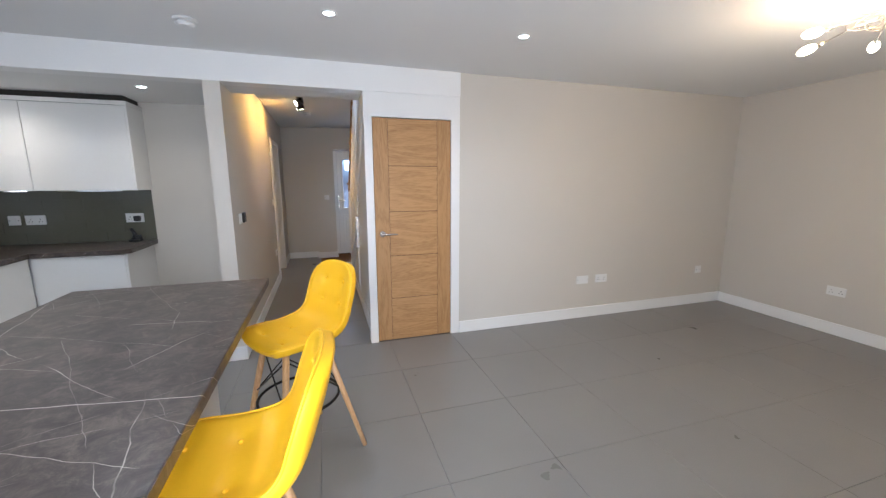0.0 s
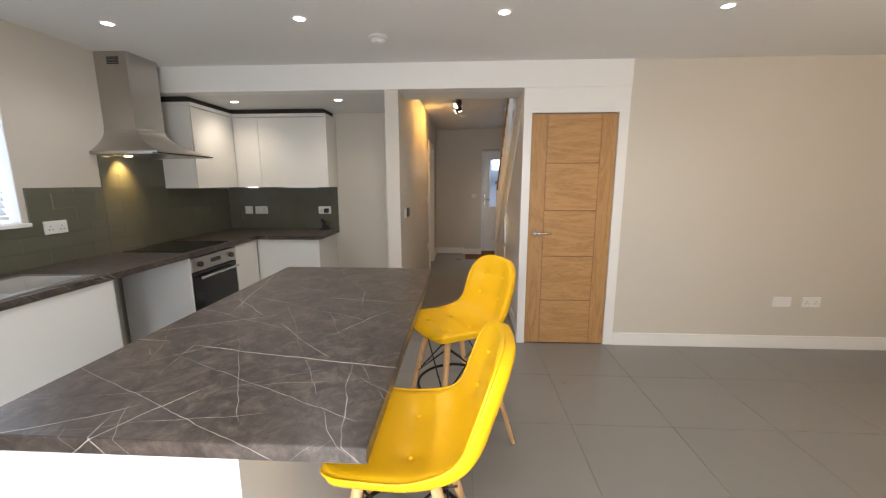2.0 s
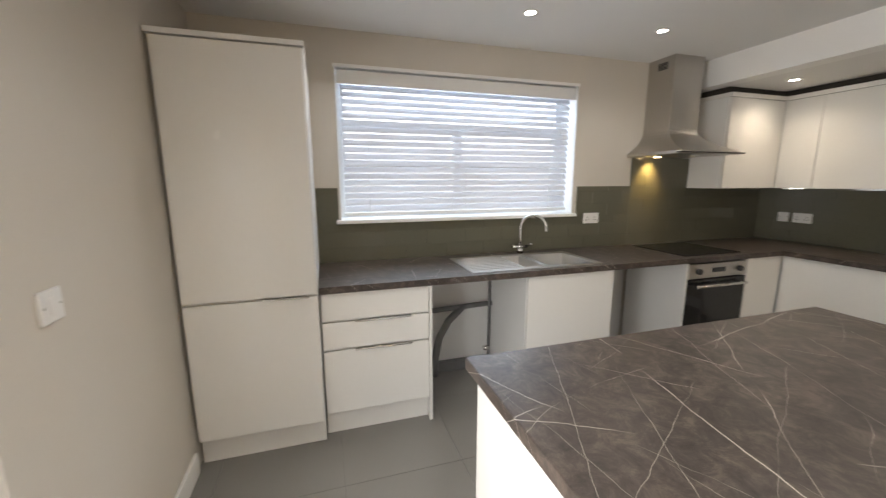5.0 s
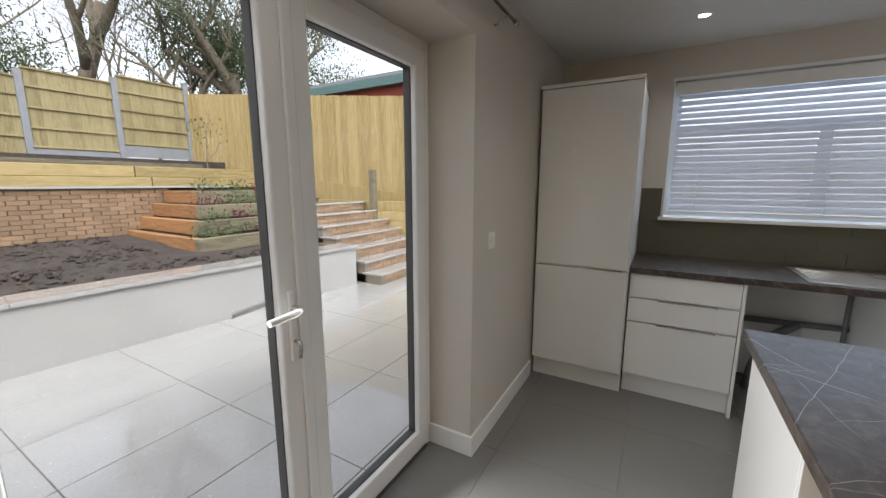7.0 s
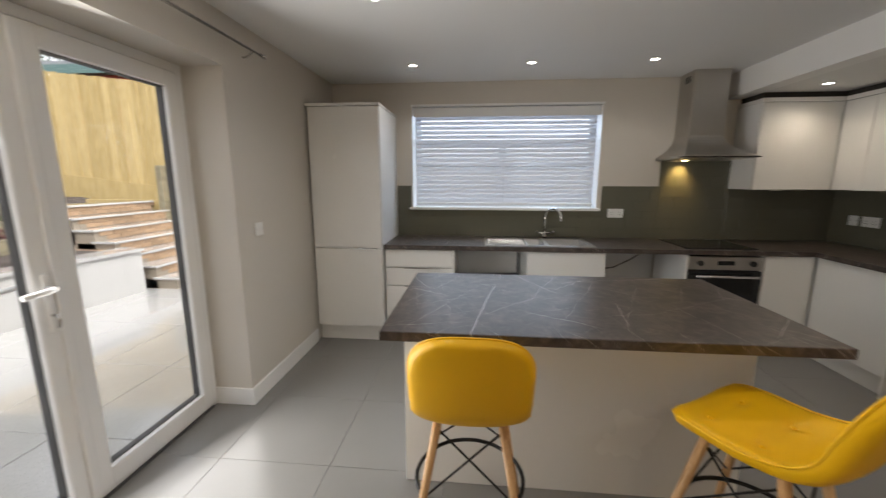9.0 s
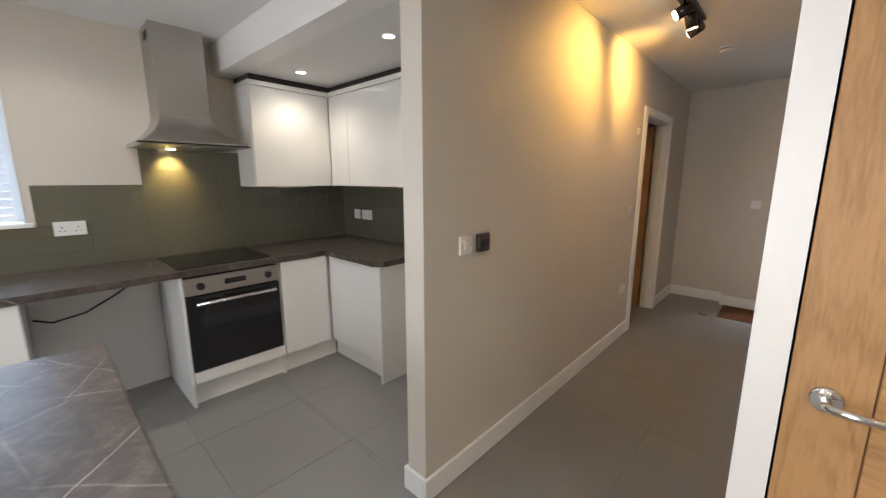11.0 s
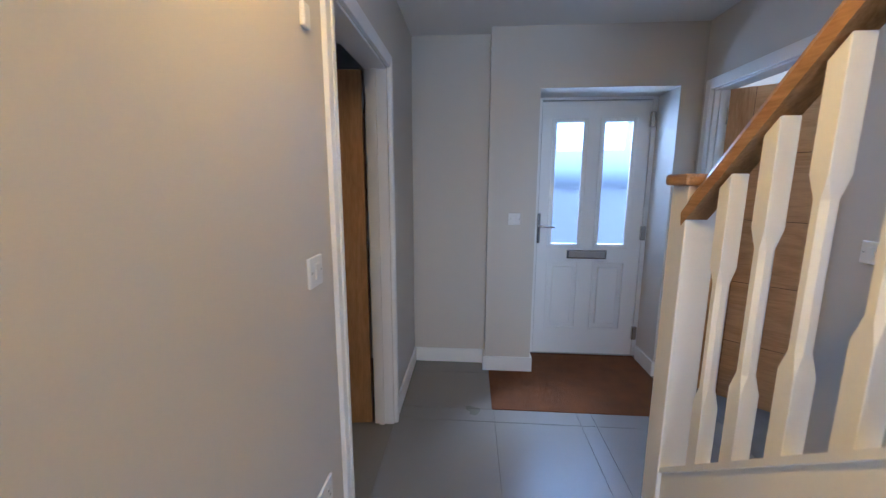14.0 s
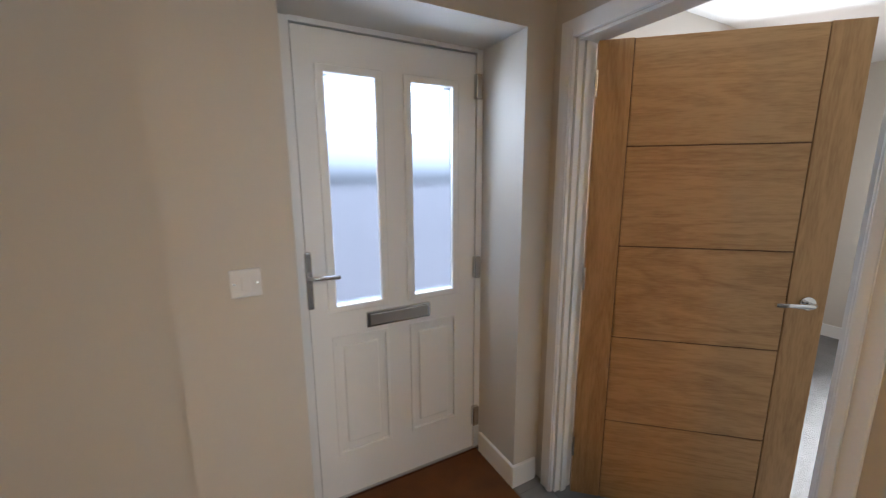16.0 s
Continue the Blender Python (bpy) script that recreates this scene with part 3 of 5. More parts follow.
    for z in (0.16, 0.98, 1.83):
        part("hinge", box(1.005, 1.042, y - 0.022, y + 0.006, z, z + 0.11, 0.006), SATIN, root, "grey flag hinge")
    part("threshold", box(0.149, 1.055, y - 0.005, 7.97, 0.0, 0.018, 0.003), SATIN, root, "low aluminium threshold")


front_door()
bm = box(-0.16, 1.055 - T, 7.05, 7.56, -0.002, 0.004); box(0.148 + T, 1.055 - T, 7.56, 7.874, -0.002, 0.004, bm=bm)
solid("door_mat", bm, MATT, "brown coir mat let into the hall floor", "mat", "object")

# ---- patio doors ----


def patio_doors():
    root = thing("patio_doors", (-0.4, -0.66, 0), "closed white plastic double patio doors, double glazed", "patio door", kind="structure")
    y0, y1 = -0.70, -0.64
    f = 0.05
    bm = box(PX0, PX0 + f, y0, y1, 0.0, PZ, 0.004); box(PX1 - f, PX1, y0, y1, 0.0, PZ, 0.004, bm=bm)
    box(PX0 + f, PX1 - f, y0, y1, PZ - f, PZ, 0.004, bm=bm); box(PX0 + f, PX1 - f, y0, y1, 0.0, 0.03, 0.004, bm=bm)
    part("frame", bm, UPVC, root)
    part("sill_gasket", box(PX0 + f, PX1 - f, y1 - 0.002, y1 + 0.012, 0.0, 0.012, 0.002), RUBBER, root, "dark threshold strip")
    mid = -0.41
    for a, b, s in ((PX0 + f, mid - 0.003, 1), (mid + 0.003, PX1 - f, -1)):
        w = 0.085
        z0, z1 = 0.032, PZ - f - 0.003
        bm = box(a, a + w, y0 + 0.005, y1 + 0.014, z0, z1, 0.008); box(b - w, b, y0 + 0.005, y1 + 0.014, z0, z1, 0.008, bm=bm)
        box(a + w - 0.004, b - w + 0.004, y0 + 0.006, y1 + 0.013, z0, z0 + 0.1, 0.006, bm=bm); box(a + w - 0.004, b - w + 0.004, y0 + 0.006, y1 + 0.013, z1 - w, z1, 0.006, bm=bm)
        leaf = part("leaf", bm, UPVC, root)
        g = bmesh.new()
        x0, x1, c, d = a + w, b - w, z0 + 0.1, z1 - w
        for u in ((x0, x0 + 0.004, c, d), (x1 - 0.004, x1, c, d), (x0, x1, c, c + 0.004), (x0, x1, d - 0.004, d)):
            box(u[0], u[1], -0.69, -0.652, u[2], u[3], bm=g)
        part("gasket", g, RUBBER, leaf, "dark rubber glazing gasket")
        p = part("pane", box(x0, x1, -0.672, -0.668, c, d), GLASS, leaf, "clear glass pane")
        p.visible_shadow = False
        p = part("pane", box(x0, x1, -0.692, -0.688, c, d), GLASS, leaf, "clear glass pane")
        p.visible_shadow = False
    part("astragal", box(mid - 0.02, mid + 0.022, y1 + 0.012, y1 + 0.026, 0.04, PZ - f - 0.01, 0.006), UPVC, root)
    hx = mid + 0.045
    pl = part("handle_plate", box(hx - 0.014, hx + 0.014, y1 + 0.012, y1 + 0.024, 0.86, 1.1, 0.006), UPVC, root, "white handle plate")
    part("lever", tube([(hx, y1 + 0.02, 1.04), (hx, y1 + 0.06, 1.04), (hx + 0.015, y1 + 0.068, 1.04), (hx + 0.12, y1 + 0.068, 1.035)], 0.011, 10), UPVC, pl, "white lever handle")
    part("key", tube([(hx, y1 + 0.02, 0.93), (hx, y1 + 0.05, 0.93), (hx, y1 + 0.052, 0.915), (hx + 0.004, y1 + 0.05, 0.88)], 0.006, 8), SATIN, pl, "key in the lock")
    hx = mid - 0.045
    pl = part("handle_plate", box(hx - 0.014, hx + 0.014, y0 - 0.012, y0 + 0.006, 0.86, 1.1, 0.006), SATIN, root, "outer handle plate")
    part("lever", tube([(hx, y0, 1.04), (hx, y0 - 0.05, 1.04), (hx - 0.12, y0 - 0.055, 1.035)], 0.011, 10), BLACK, pl, "dark outer lever handle")
    pl2 = part("lever", tube([(mid + 0.045, y0, 1.04), (mid + 0.045, y0 - 0.05, 1.04), (mid + 0.17, y0 - 0.055, 1.03)], 0.011, 10), UPVC, root, "white outer lever handle")


patio_doors()
pole = thing("curtain_pole", (-1.3, -0.39, 2.23), "thin satin steel curtain pole on brackets above the doors", "curtain pole")
part("pole", tube([(-1.55, -0.32, 2.235), (0.7, -0.32, 2.235)], 0.008, 10), SATIN, pole)
for x in (-1.56, 0.71):
    part("finial", disc(x, -0.32, 2.235, 0.016, 0.03, axis="x", bevel=0.004), CHROME, pole)
for x in (-1.45, 0.6):
    part("bracket", tube([(x, -0.392, 2.2), (x, -0.37, 2.2), (x, -0.325, 2.225)], 0.006, 8), SATIN, pole)

# ---- kitchen window and blind ----


def window_blind():
    root = thing("window_1", (XW, 1.31, 1.18), "white plastic kitchen window in a tiled reveal", "window", kind="structure")
    x0, x1 = XW - 0.26, XW - 0.2
    bm = box(x0, x1, 0.40, 0.46, 1.18, 2.17); box(x0, x1, 2.16, 2.22, 1.18, 2.17, bm=bm); box(x0, x1, 0.46, 2.16, 2.11, 2.17, bm=bm); box(x0, x1, 0.46, 2.16, 1.18, 1.24, bm=bm)
    box(x0, x1, 0.46, 2.16, 1.80, 1.87, bm=bm); box(x0, x1, 1.27, 1.34, 1.24, 1.80, bm=bm)
    part("window_frame", bm, UPVC, root)
    for a, b, c, d in ((0.46, 1.27, 1.24, 1.80), (1.34, 2.16, 1.24, 1.80), (0.46, 2.16, 1.87, 2.11)):
        p = part("pane", box(x0 + 0.028, x0 + 0.032, a, b, c, d), GLASS, root); p.visible_shadow = False
    part("window_sill", box(XW - 0.2, XW + 0.035, 0.37, 2.25, 1.165, 1.19, 0.004), TRIM, root, "white painted sill board")
    bm = box(XW - 0.2, XW + 0.004, 0.398, 0.404, 1.19, 2.172); box(XW - 0.2, XW + 0.004, 2.216, 2.222, 1.19, 2.172, bm=bm); box(XW - 0.2, XW + 0.012, 0.39, 2.23, 2.165, 2.185, bm=bm)
    part("reveal_lining", bm, TRIM, root, "white reveal lining with a trim edge")
    b = thing("venetian_blind", (XW - 0.06, 1.31, 2.14), "white wooden slatted blind, lowered and half closed", "blind")
    part("headrail", box(XW - 0.10, XW - 0.02, 0.42, 2.2, 2.085, 2.155, 0.004), PLASTIC, b)
    part("valance", box(XW - 0.02, XW - 0.012, 0.412, 2.208, 2.07, 2.155, 0.002), PLASTIC, b, "plain white valance board")
    part("bottom_rail", box(XW - 0.085, XW - 0.035, 0.43, 2.19, 1.215, 1.235, 0.004), PLASTIC, b)
    n = 19
    for i in range(n):
        z = 1.262 + i * (2.06 - 1.262) / (n - 1)
        own = bmesh.new()
        w, th = 0.025, 0.0014
        pts = [(-w, 0.0), (-w / 2, 0.003), (0, 0.004), (w / 2, 0.003), (w, 0.0)]
        prof = [(u, v + th) for u, v in pts] + [(u, v - th) for u, v in pts[::-1]]
        ca, sa = math.cos(radians(49)), math.sin(radians(49))
        prof = [(XW - 0.06 + u * ca + v * sa, z - u * sa + v * ca) for u, v in prof]
        prism(prof, 0.435, 2.185, "y", own)
        part("slat", own, SLAT, b)
    for y in (0.6, 1.31, 2.02):
        part("ladder_cord", tube([(XW - 0.034, y, 1.23), (XW - 0.034, y, 2.08)], 0.0015, 6), PLASTIC, b)
    part("pull_cord", tube([(XW - 0.01, 2.12, 2.08), (XW - 0.008, 2.12, 1.36)], 0.0018, 6), PLASTIC, b)
    part("cord_tassel", tube([(XW - 0.008, 2.12, 1.37), (XW - 0.008, 2.12, 1.33)], 0.004, 8, r_end=0.008), PLASTIC, b)


window_blind()

# ---- kitchen ----
FX, WX, PLX = -2.33, -2.305, -2.385   # door fronts, worktop edge, plinth face
WT, WB = 0.90, 0.862


def unit(name, at, label):
    return thing(name, at, label, "kitchen unit", "fitted kitchen units")


def rail_handle(parent, y0, y1, x, z):
    part("handle", box(x - 0.002, x + 0.016, y0, y1, z - 0.006, z + 0.002, 0.001), CHROME, parent, "slim chrome edge-pull handle")


u = unit("tall_fridge_housing", (-2.6, -0.07, 0), "tall white gloss fridge housing with two doors")
part("body", box(XW, -2.292, -0.378, 0.24, 0.15, 2.062), CARCASS, u)
part("top_panel", box(XW, -2.262, -0.383, 0.245, 2.062, 2.085, 0.002), GLOSS, u)
d = part("door", box(-2.29, -2.268, -0.368, 0.234, 0.878, 2.056, 0.003), GLOSS, u, "upper white gloss door"); rail_handle(d, -0.02, 0.20, -2.27, 0.872)
d = part("door", box(-2.29, -2.268, -0.368, 0.234, 0.155, 0.866, 0.003), GLOSS, u, "lower white gloss door")
part("plinth", box(XW, -2.33, -0.375, 0.24, 0, 0.15), GLOSS, u)

u = unit("drawer_unit", (-2.6, 0.55, 0), "white gloss base unit with three drawers")
part("body", box(XW, FX - 0.022, 0.247, 0.848, 0.15, WB), CARCASS, u)
for z0, z1 in ((0.155, 0.525), (0.535, 0.69), (0.70, 0.855)):
    d = part("drawer_front", box(FX - 0.02, FX, 0.249, 0.846, z0, z1, 0.003), GLOSS, u)
    if z0 < 0.69:
        rail_handle(d, 0.42, 0.74, FX, z1 + 0.003)
part("plinth", box(XW, PLX, 0.247, 0.848, 0, 0.15), GLOSS, u)
part("end_panel", box(XW, FX + 0.002, 0.849, 0.867, 0, WB, 0.002), GLOSS, u)

u = unit("sink_unit", (-2.6, 1.82, 0), "white base unit under the sink with one door")
part("side", box(-2.90, FX - 0.022, 1.495, 1.513, 0.0, WB), CARCASS, u)
part("side", box(-2.90, FX - 0.022, 2.133, 2.151, 0.0, WB), CARCASS, u)
part("shelf", box(-2.90, FX - 0.03, 1.513, 2.133, 0.15, 0.168), CARCASS, u)
part("door", box(FX - 0.02, FX, 1.497, 2.149, 0.155, 0.855, 0.003), GLOSS, u)
part("plinth", box(-2.5, PLX, 1.495, 2.151, 0, 0.15), GLOSS, u)

u = unit("oven_housing", (-2.6, 3.1, 0), "white base housing round a built-in oven")
part("side", box(-2.90, FX - 0.004, 2.795, 2.813, 0.0, WB), CARCASS, u)
part("side", box(-2.90, FX - 0.022, 3.39, 3.405, 0.0, WB), CARCASS, u)
part("shelf", box(-2.90, FX - 0.03, 2.813, 3.39, 0.20, 0.218), CARCASS, u)
part("plinth", box(-2.5, PLX, 2.813, 3.405, 0, 0.15), GLOSS, u)
part("filler", box(FX - 0.02, FX, 2.815, 3.40, 0.155, 0.232, 0.002), GLOSS, u)

o = thing("oven", (-2.5, 3.1, 0.24), "built-in steel and black glass electric oven", "oven")
part("body", box(-2.88, FX - 0.022, 2.82, 3.383, 0.236, 0.845), BLACK, o)
part("control_panel", box(FX - 0.02, FX + 0.004, 2.816, 3.388, 0.735, 0.845, 0.003), STEEL, o, "brushed steel control panel")
dd = part("door", box(FX - 0.02, FX + 0.006, 2.816, 3.388, 0.238, 0.727, 0.004), BLACKGL, o, "black glass oven door")
part("handle", tube([(FX + 0.05, 2.86, 0.685), (FX + 0.05, 3.345, 0.685)], 0.011, 12), CHROME, dd, "steel bar handle")
for y in (2.89, 3.315):
    part("handle_post", tube([(FX, y, 0.685), (FX + 0.05, y, 0.685)], 0.007, 8), CHROME, dd)
for y in (2.90, 3.31):
    part("knob", disc(FX + 0.016, y, 0.79, 0.022, 0.028, axis="x", bevel=0.003), BLACK, o, "black control knob")
part("display", box(FX + 0.003, FX + 0.006, 3.04, 3.17, 0.775, 0.81), BLACKGL, o, "small dark display")

u = unit("corner_unit", (-2.5, 3.9, 0), "white gloss corner base unit with plain doors")
part("body", box(XW, FX - 0.022, 3.407, YK, 0.15, WB), CARCASS, u)
part("door", box(FX - 0.02, FX, 3.409, 3.775, 0.155, 0.855, 0.003), GLOSS, u)
part("plinth", box(XW, PLX, 3.407, 3.85, 0, 0.15), GLOSS, u)
u = unit("return_unit", (-1.98, 4.05, 0), "white gloss base unit on the short return")
part("body", box(FX - 0.02, -1.70, 3.815, YK, 0.15, WB), CARCASS, u)
part("door", box(FX + 0.004, -1.70, 3.793, 3.813, 0.155, 0.855, 0.003), GLOSS, u)
part("plinth", box(FX - 0.05, -1.70, 3.86, YK, 0, 0.15), GLOSS, u)
part("end_panel", box(-1.698, -1.68, 3.79, YK, 0, WB, 0.002), GLOSS, u)


def slab_top(name, boxes, label):
    bm = bmesh.new()
    for b in boxes:
        box(*b, bm=bm)
    return solid(name, bm, MARBLE, label, "worktop", "object")


# the run is cut round the sink
wtop = thing("kitchen_worktop", (-2.6, 2.0, WB), "dark grey-brown stone-look laminate worktop with pale veins", "worktop")
SX0, SX1, SY0, SY1 = -2.80, -2.36, 1.14, 2.06
part("run", prism([(XW, 0.243), (WX, 0.243), (WX, SY0), (XW, SY0)], WB, WT, "z"), MARBLE, wtop)
part("back_strip", box(XW, SX0, SY0, SY1, WB, WT), MARBLE, wtop)
part("front_strip", box(SX1, WX, SY0, SY1, WB, WT), MARBLE, wtop)
part("corner_run", prism([(XW, SY1), (WX, SY1), (WX, 3.75), (-1.70, 3.75), (-1.645, 3.80), (-1.645, YK), (XW, YK)], WB, WT, "z"), MARBLE, wtop)

# sink
s = thing("sink", (-2.58, 1.6, WT), "stainless steel one and a half bowl sink with ribbed drainer", "sink")
bm = box(SX0 - 0.012, SX1 + 0.012, SY0 - 0.012, 1.50, WT, WT + 0.006, 0.002)
box(SX0 - 0.012, -2.755, 1.50, SY1 + 0.012, WT, WT + 0.006, 0.002, bm=bm); box(-2.40, SX1 + 0.012, 1.50, SY1 + 0.012, WT, WT + 0.006, 0.002, bm=bm)
box(-2.755, -2.40, 1.655, 1.685, WT, WT + 0.006, 0.002, bm=bm); box(-2.755, -2.40, 2.03, SY1 + 0.012, WT, WT + 0.006, 0.002, bm=bm)
part("rim", bm, STEEL, s)
for i in range(9):
    x = -2.755 + i * 0.042
    part("drainer_rib", box(x, x + 0.012, SY0 + 0.02, 1.48, WT + 0.005, WT + 0.0105, 0.002, seg=1), STEEL, s)
for a, b, dp in ((1.505, 1.655, 0.10), (1.685, 2.03, 0.16)):
    bm = bmesh.new()
    z = WT + 0.003
    box(-2.755, -2.750, a, b, z - dp, z, bm=bm); box(-2.405, -2.40, a, b, z - dp, z, bm=bm)
    box(-2.75, -2.405, a, a + 0.005, z - dp, z, bm=bm); box(-2.75, -2.405, b - 0.005, b, z - dp, z, bm=bm)
    box(-2.75, -2.405, a + 0.005, b - 0.005, z - dp, z - dp + 0.004, bm=bm)
    bw = part("bowl", bm, BOWL, s, "satin steel bowl")
    part("waste", disc(-2.58, (a + b) / 2, z - dp + 0.006, 0.03, 0.006), CHROME, bw)
t = thing("kitchen_tap", (-2.86, 1.72, WT), "chrome swan-neck mixer tap with lever handles", "tap")
part("base", disc(-2.865, 1.72, WT + 0.02, 0.026, 0.04, bevel=0.004), CHROME, t)
arc = [(-2.865, 1.72, WT + 0.03), (-2.865, 1.72, WT + 0.2)] + [(-2.865 + 0.085 - 0.085 * math.cos(a), 1.72 + 0.06 * (1 - math.cos(a)), WT + 0.2 + 0.095 * math.sin(a)) for a in [math.pi * k / 12 for k in range(1, 12)]]
arc.append((arc[-1][0] + 0.004, arc[-1][1], arc[-1][2] - 0.04))
part("spout", tube(arc, 0.0115, 14), CHROME, t)
part("crossbar", tube([(-2.865, 1.655, WT + 0.05), (-2.865, 1.785, WT + 0.05)], 0.011, 12), CHROME, t)
for y, s_ in ((1.66, -1), (1.78, 1)):
    part("lever", tube([(-2.865, y, WT + 0.05), (-2.865, y + s_ * 0.01, WT + 0.068), (-2.82, y + s_ * 0.02, WT + 0.072)], 0.006, 8), CHROME, t)

solid("induction_hob", box(-2.87, -2.365, 2.80, 3.365, WT, WT + 0.007, 0.003), BLACKGL, "flush black glass electric hob", "hob", "object")

# hood
h = thing("cooker_hood", (-2.8, 3.0, 1.64), "brushed steel chimney cooker hood with lit lamp", "cooker hood")
bm = bmesh.new()
y0, y1, xb, xf = 2.73, 3.30, XW, -2.42
part("rim", box(xb, xf, y0, y1, 1.642, 1.668, 0.003), STEEL, h)
rings = []
for k in range(9):
    q = k / 8
    e = (1 - q) ** 2.0
    z = 1.668 + 0.185 * q
    a, b, f = 2.88 - (2.88 - y0 - 0.01) * e, 3.17 + (y1 - 0.01 - 3.17) * e, -2.69 + (xf - 0.01 + 2.69) * e
    rings.append([bm.verts.new(p) for p in ((xb, a, z), (f, a, z), (f, b, z), (xb, b, z))])
for r0, r1 in zip(rings, rings[1:]):
    for i in range(4):
        f = bm.faces.new((r0[i], r0[(i + 1) % 4], r1[(i + 1) % 4], r1[i]))
bm.faces.new(rings[0][::-1]); bm.faces.new(rings[-1]); fin(bm)
part("canopy", bm, STEEL, h)
c = part("chimney", box(xb, -2.69, 2.88, 3.17, 1.853, CZ, 0.002), STEEL, h)
bm = bmesh.new()
for i in range(5):
    box(-2.84, -2.75, 2.876, 2.881, 2.30 + i * 0.011, 2.306 + i * 0.011, bm=bm)
part("vent_slots", bm, BLACK, c)
part("glass_lip", box(-2.44, -2.385, 2.70, 3.30, 1.646, 1.654, 0.003), BLACKGL, h, "dark glass front lip")
part("lamp", disc(-2.84, 2.95, 1.641, 0.025, 0.006), glow("hood_lamp", (1.0, 0.72, 0.35), 14), h, "lit warm lamp")
part("lamp", disc(-2.56, 3.02, 1.641, 0.025, 0.006), PLASTIC, h, "unlit lamp")
lamp("SPOT", 9, (1.0, 0.66, 0.22), (-2.845, 2.95, 1.63), (-2.94, 2.95, 1.47), 0.015, 90, 1.0)

# wall units
def wall_unit(name, b, doors, label, at):
    u = unit(name, at, label)
    part("body", box(*b), CARCASS, u)
    for dr in doors:
        part("door", box(*dr, 0.003), GLOSS, u)
    return u


u = wall_unit("wall_unit", (XW, -2.642, 3.41, YK, 1.385, 2.135), [(-2.64, -2.62, 3.412, 4.03, 1.387, 2.10)], "white gloss wall unit beside the cooker hood", (-2.8, 3.9, 1.385))
part("pelmet", box(XW, -2.616, 3.405, 4.035, 2.103, 2.137, 0.002), GLOSS, u)
part("handle", box(-2.632, -2.612, 3.55, 3.85, 1.377, 1.387), CHROME, u, "slim chrome edge-pull handle")
u = wall_unit("wall_unit", (-2.64, -1.652, 4.055, YK, 1.385, 2.135), [(-2.616, -2.36, 4.034, 4.054, 1.387, 2.10), (-2.356, -1.652, 4.034, 4.054, 1.387, 2.10)], "white gloss double wall unit in the kitchen corner", (-2.1, 4.2, 1.385))
part("pelmet", box(-2.616, -1.63, 4.028, YK, 2.103, 2.137, 0.002), GLOSS, u)
part("end_panel", box(-1.65, -1.632, 4.032, YK, 1.385, 2.1028, 0.002), GLOSS, u)
for a, b in ((-2.55, -2.4), (-2.2, -1.75)):
    part("handle", box(a, b, 4.026, 4.046, 1.377, 1.387), CHROME, u, "slim chrome edge-pull handle")
# near-black fill: the shade of the gap above the units is in its colour
DARK = mat("shaded_gap_dark", (0.03, 0.026, 0.022), 0.8, var=0.1)
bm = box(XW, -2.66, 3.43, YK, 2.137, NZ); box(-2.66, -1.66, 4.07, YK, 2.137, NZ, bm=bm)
solid("wall_unit_top_gap_shade", bm, DARK, "near-black fill standing for the shaded gap above the wall units", "filler", "object")

# island
isl = thing("kitchen_island", (-1.03, 1.5, 0), "white panelled kitchen island base", "kitchen island")
part("back_panel", box(-0.72, -0.70, 0.735, 2.265, 0, WB - 0.001, 0.002), GLOSS, isl)
part("end_panel", box(-1.315, -0.7205, 0.735, 0.755, 0, WB - 0.001, 0.002), GLOSS, isl)
part("end_panel", box(-1.315, -0.7205, 2.245, 2.265, 0, WB - 0.001, 0.002), GLOSS, isl)
part("body", box(-1.28, -0.7205, 0.756, 2.244, 0.15, WB - 0.001), CARCASS, isl)
for i in range(3):
    y = 0.757 + i * 0.496
    part("door", box(-1.302, -1.281, y, y + 0.492, 0.155, 0.855, 0.003), GLOSS, isl)
part("plinth", box(-1.24, -1.225, 0.756, 2.244, 0, 0.15), GLOSS, isl)
iw = thing("island_worktop", (-0.87, 1.53, WB), "dark grey-brown stone-look island worktop with pale veins", "worktop")
part("slab", box(-1.3335, -0.4015, 0.7015, 2.3585, WB, WT, 0.003), MARBLE, iw)
bm = box(-0.401, -0.3995, 0.7015, 2.3585, WB + 0.001, WT - 0.0015)
part("edge_strip", bm, MARBLE, iw, "matching laminate edge strip")
for y in (0.70, 2.359):
    part("edge_strip", box(-1.3335, -0.4015, y, y + 0.0012, WB + 0.001, WT - 0.0015), MARBLE, iw, "matching laminate edge strip")

bm = box(XW, XW + 0.006, 0.868, 1.494, 0, WB)
solid("bay_backing", bm, CARCASS, "white painted wall behind an empty appliance bay", "wall")
solid("bay_backing_small", box(XW, XW + 0.006, 2.152, 2.794, 0, WB), CARCASS, "white painted wall behind an empty appliance bay", "wall")

# pipes and cables in the two empty appliance bays
p = thing("waste_pipe", (-2.8, 1.2, 0), "grey plastic waste pipe in an empty appliance bay", "waste pipe")
part("pipe", tube([(-2.87, 0.88, 0.50), (-2.87, 1.49, 0.52)], 0.02, 12), PIPE, p)
part("pipe", tube([(-2.87, 1.25, 0.51), (-2.84, 1.13, 0.42), (-2.84, 1.06, 0.30), (-2.84, 1.03, 0.15), (-2.84, 1.02, 0.0)], 0.028, 12), PIPE, p)
part("upright_pipe", tube([(-2.86, 1.47, 0.0), (-2.86, 1.47, 0.86)], 0.012, 10), PIPE, p)
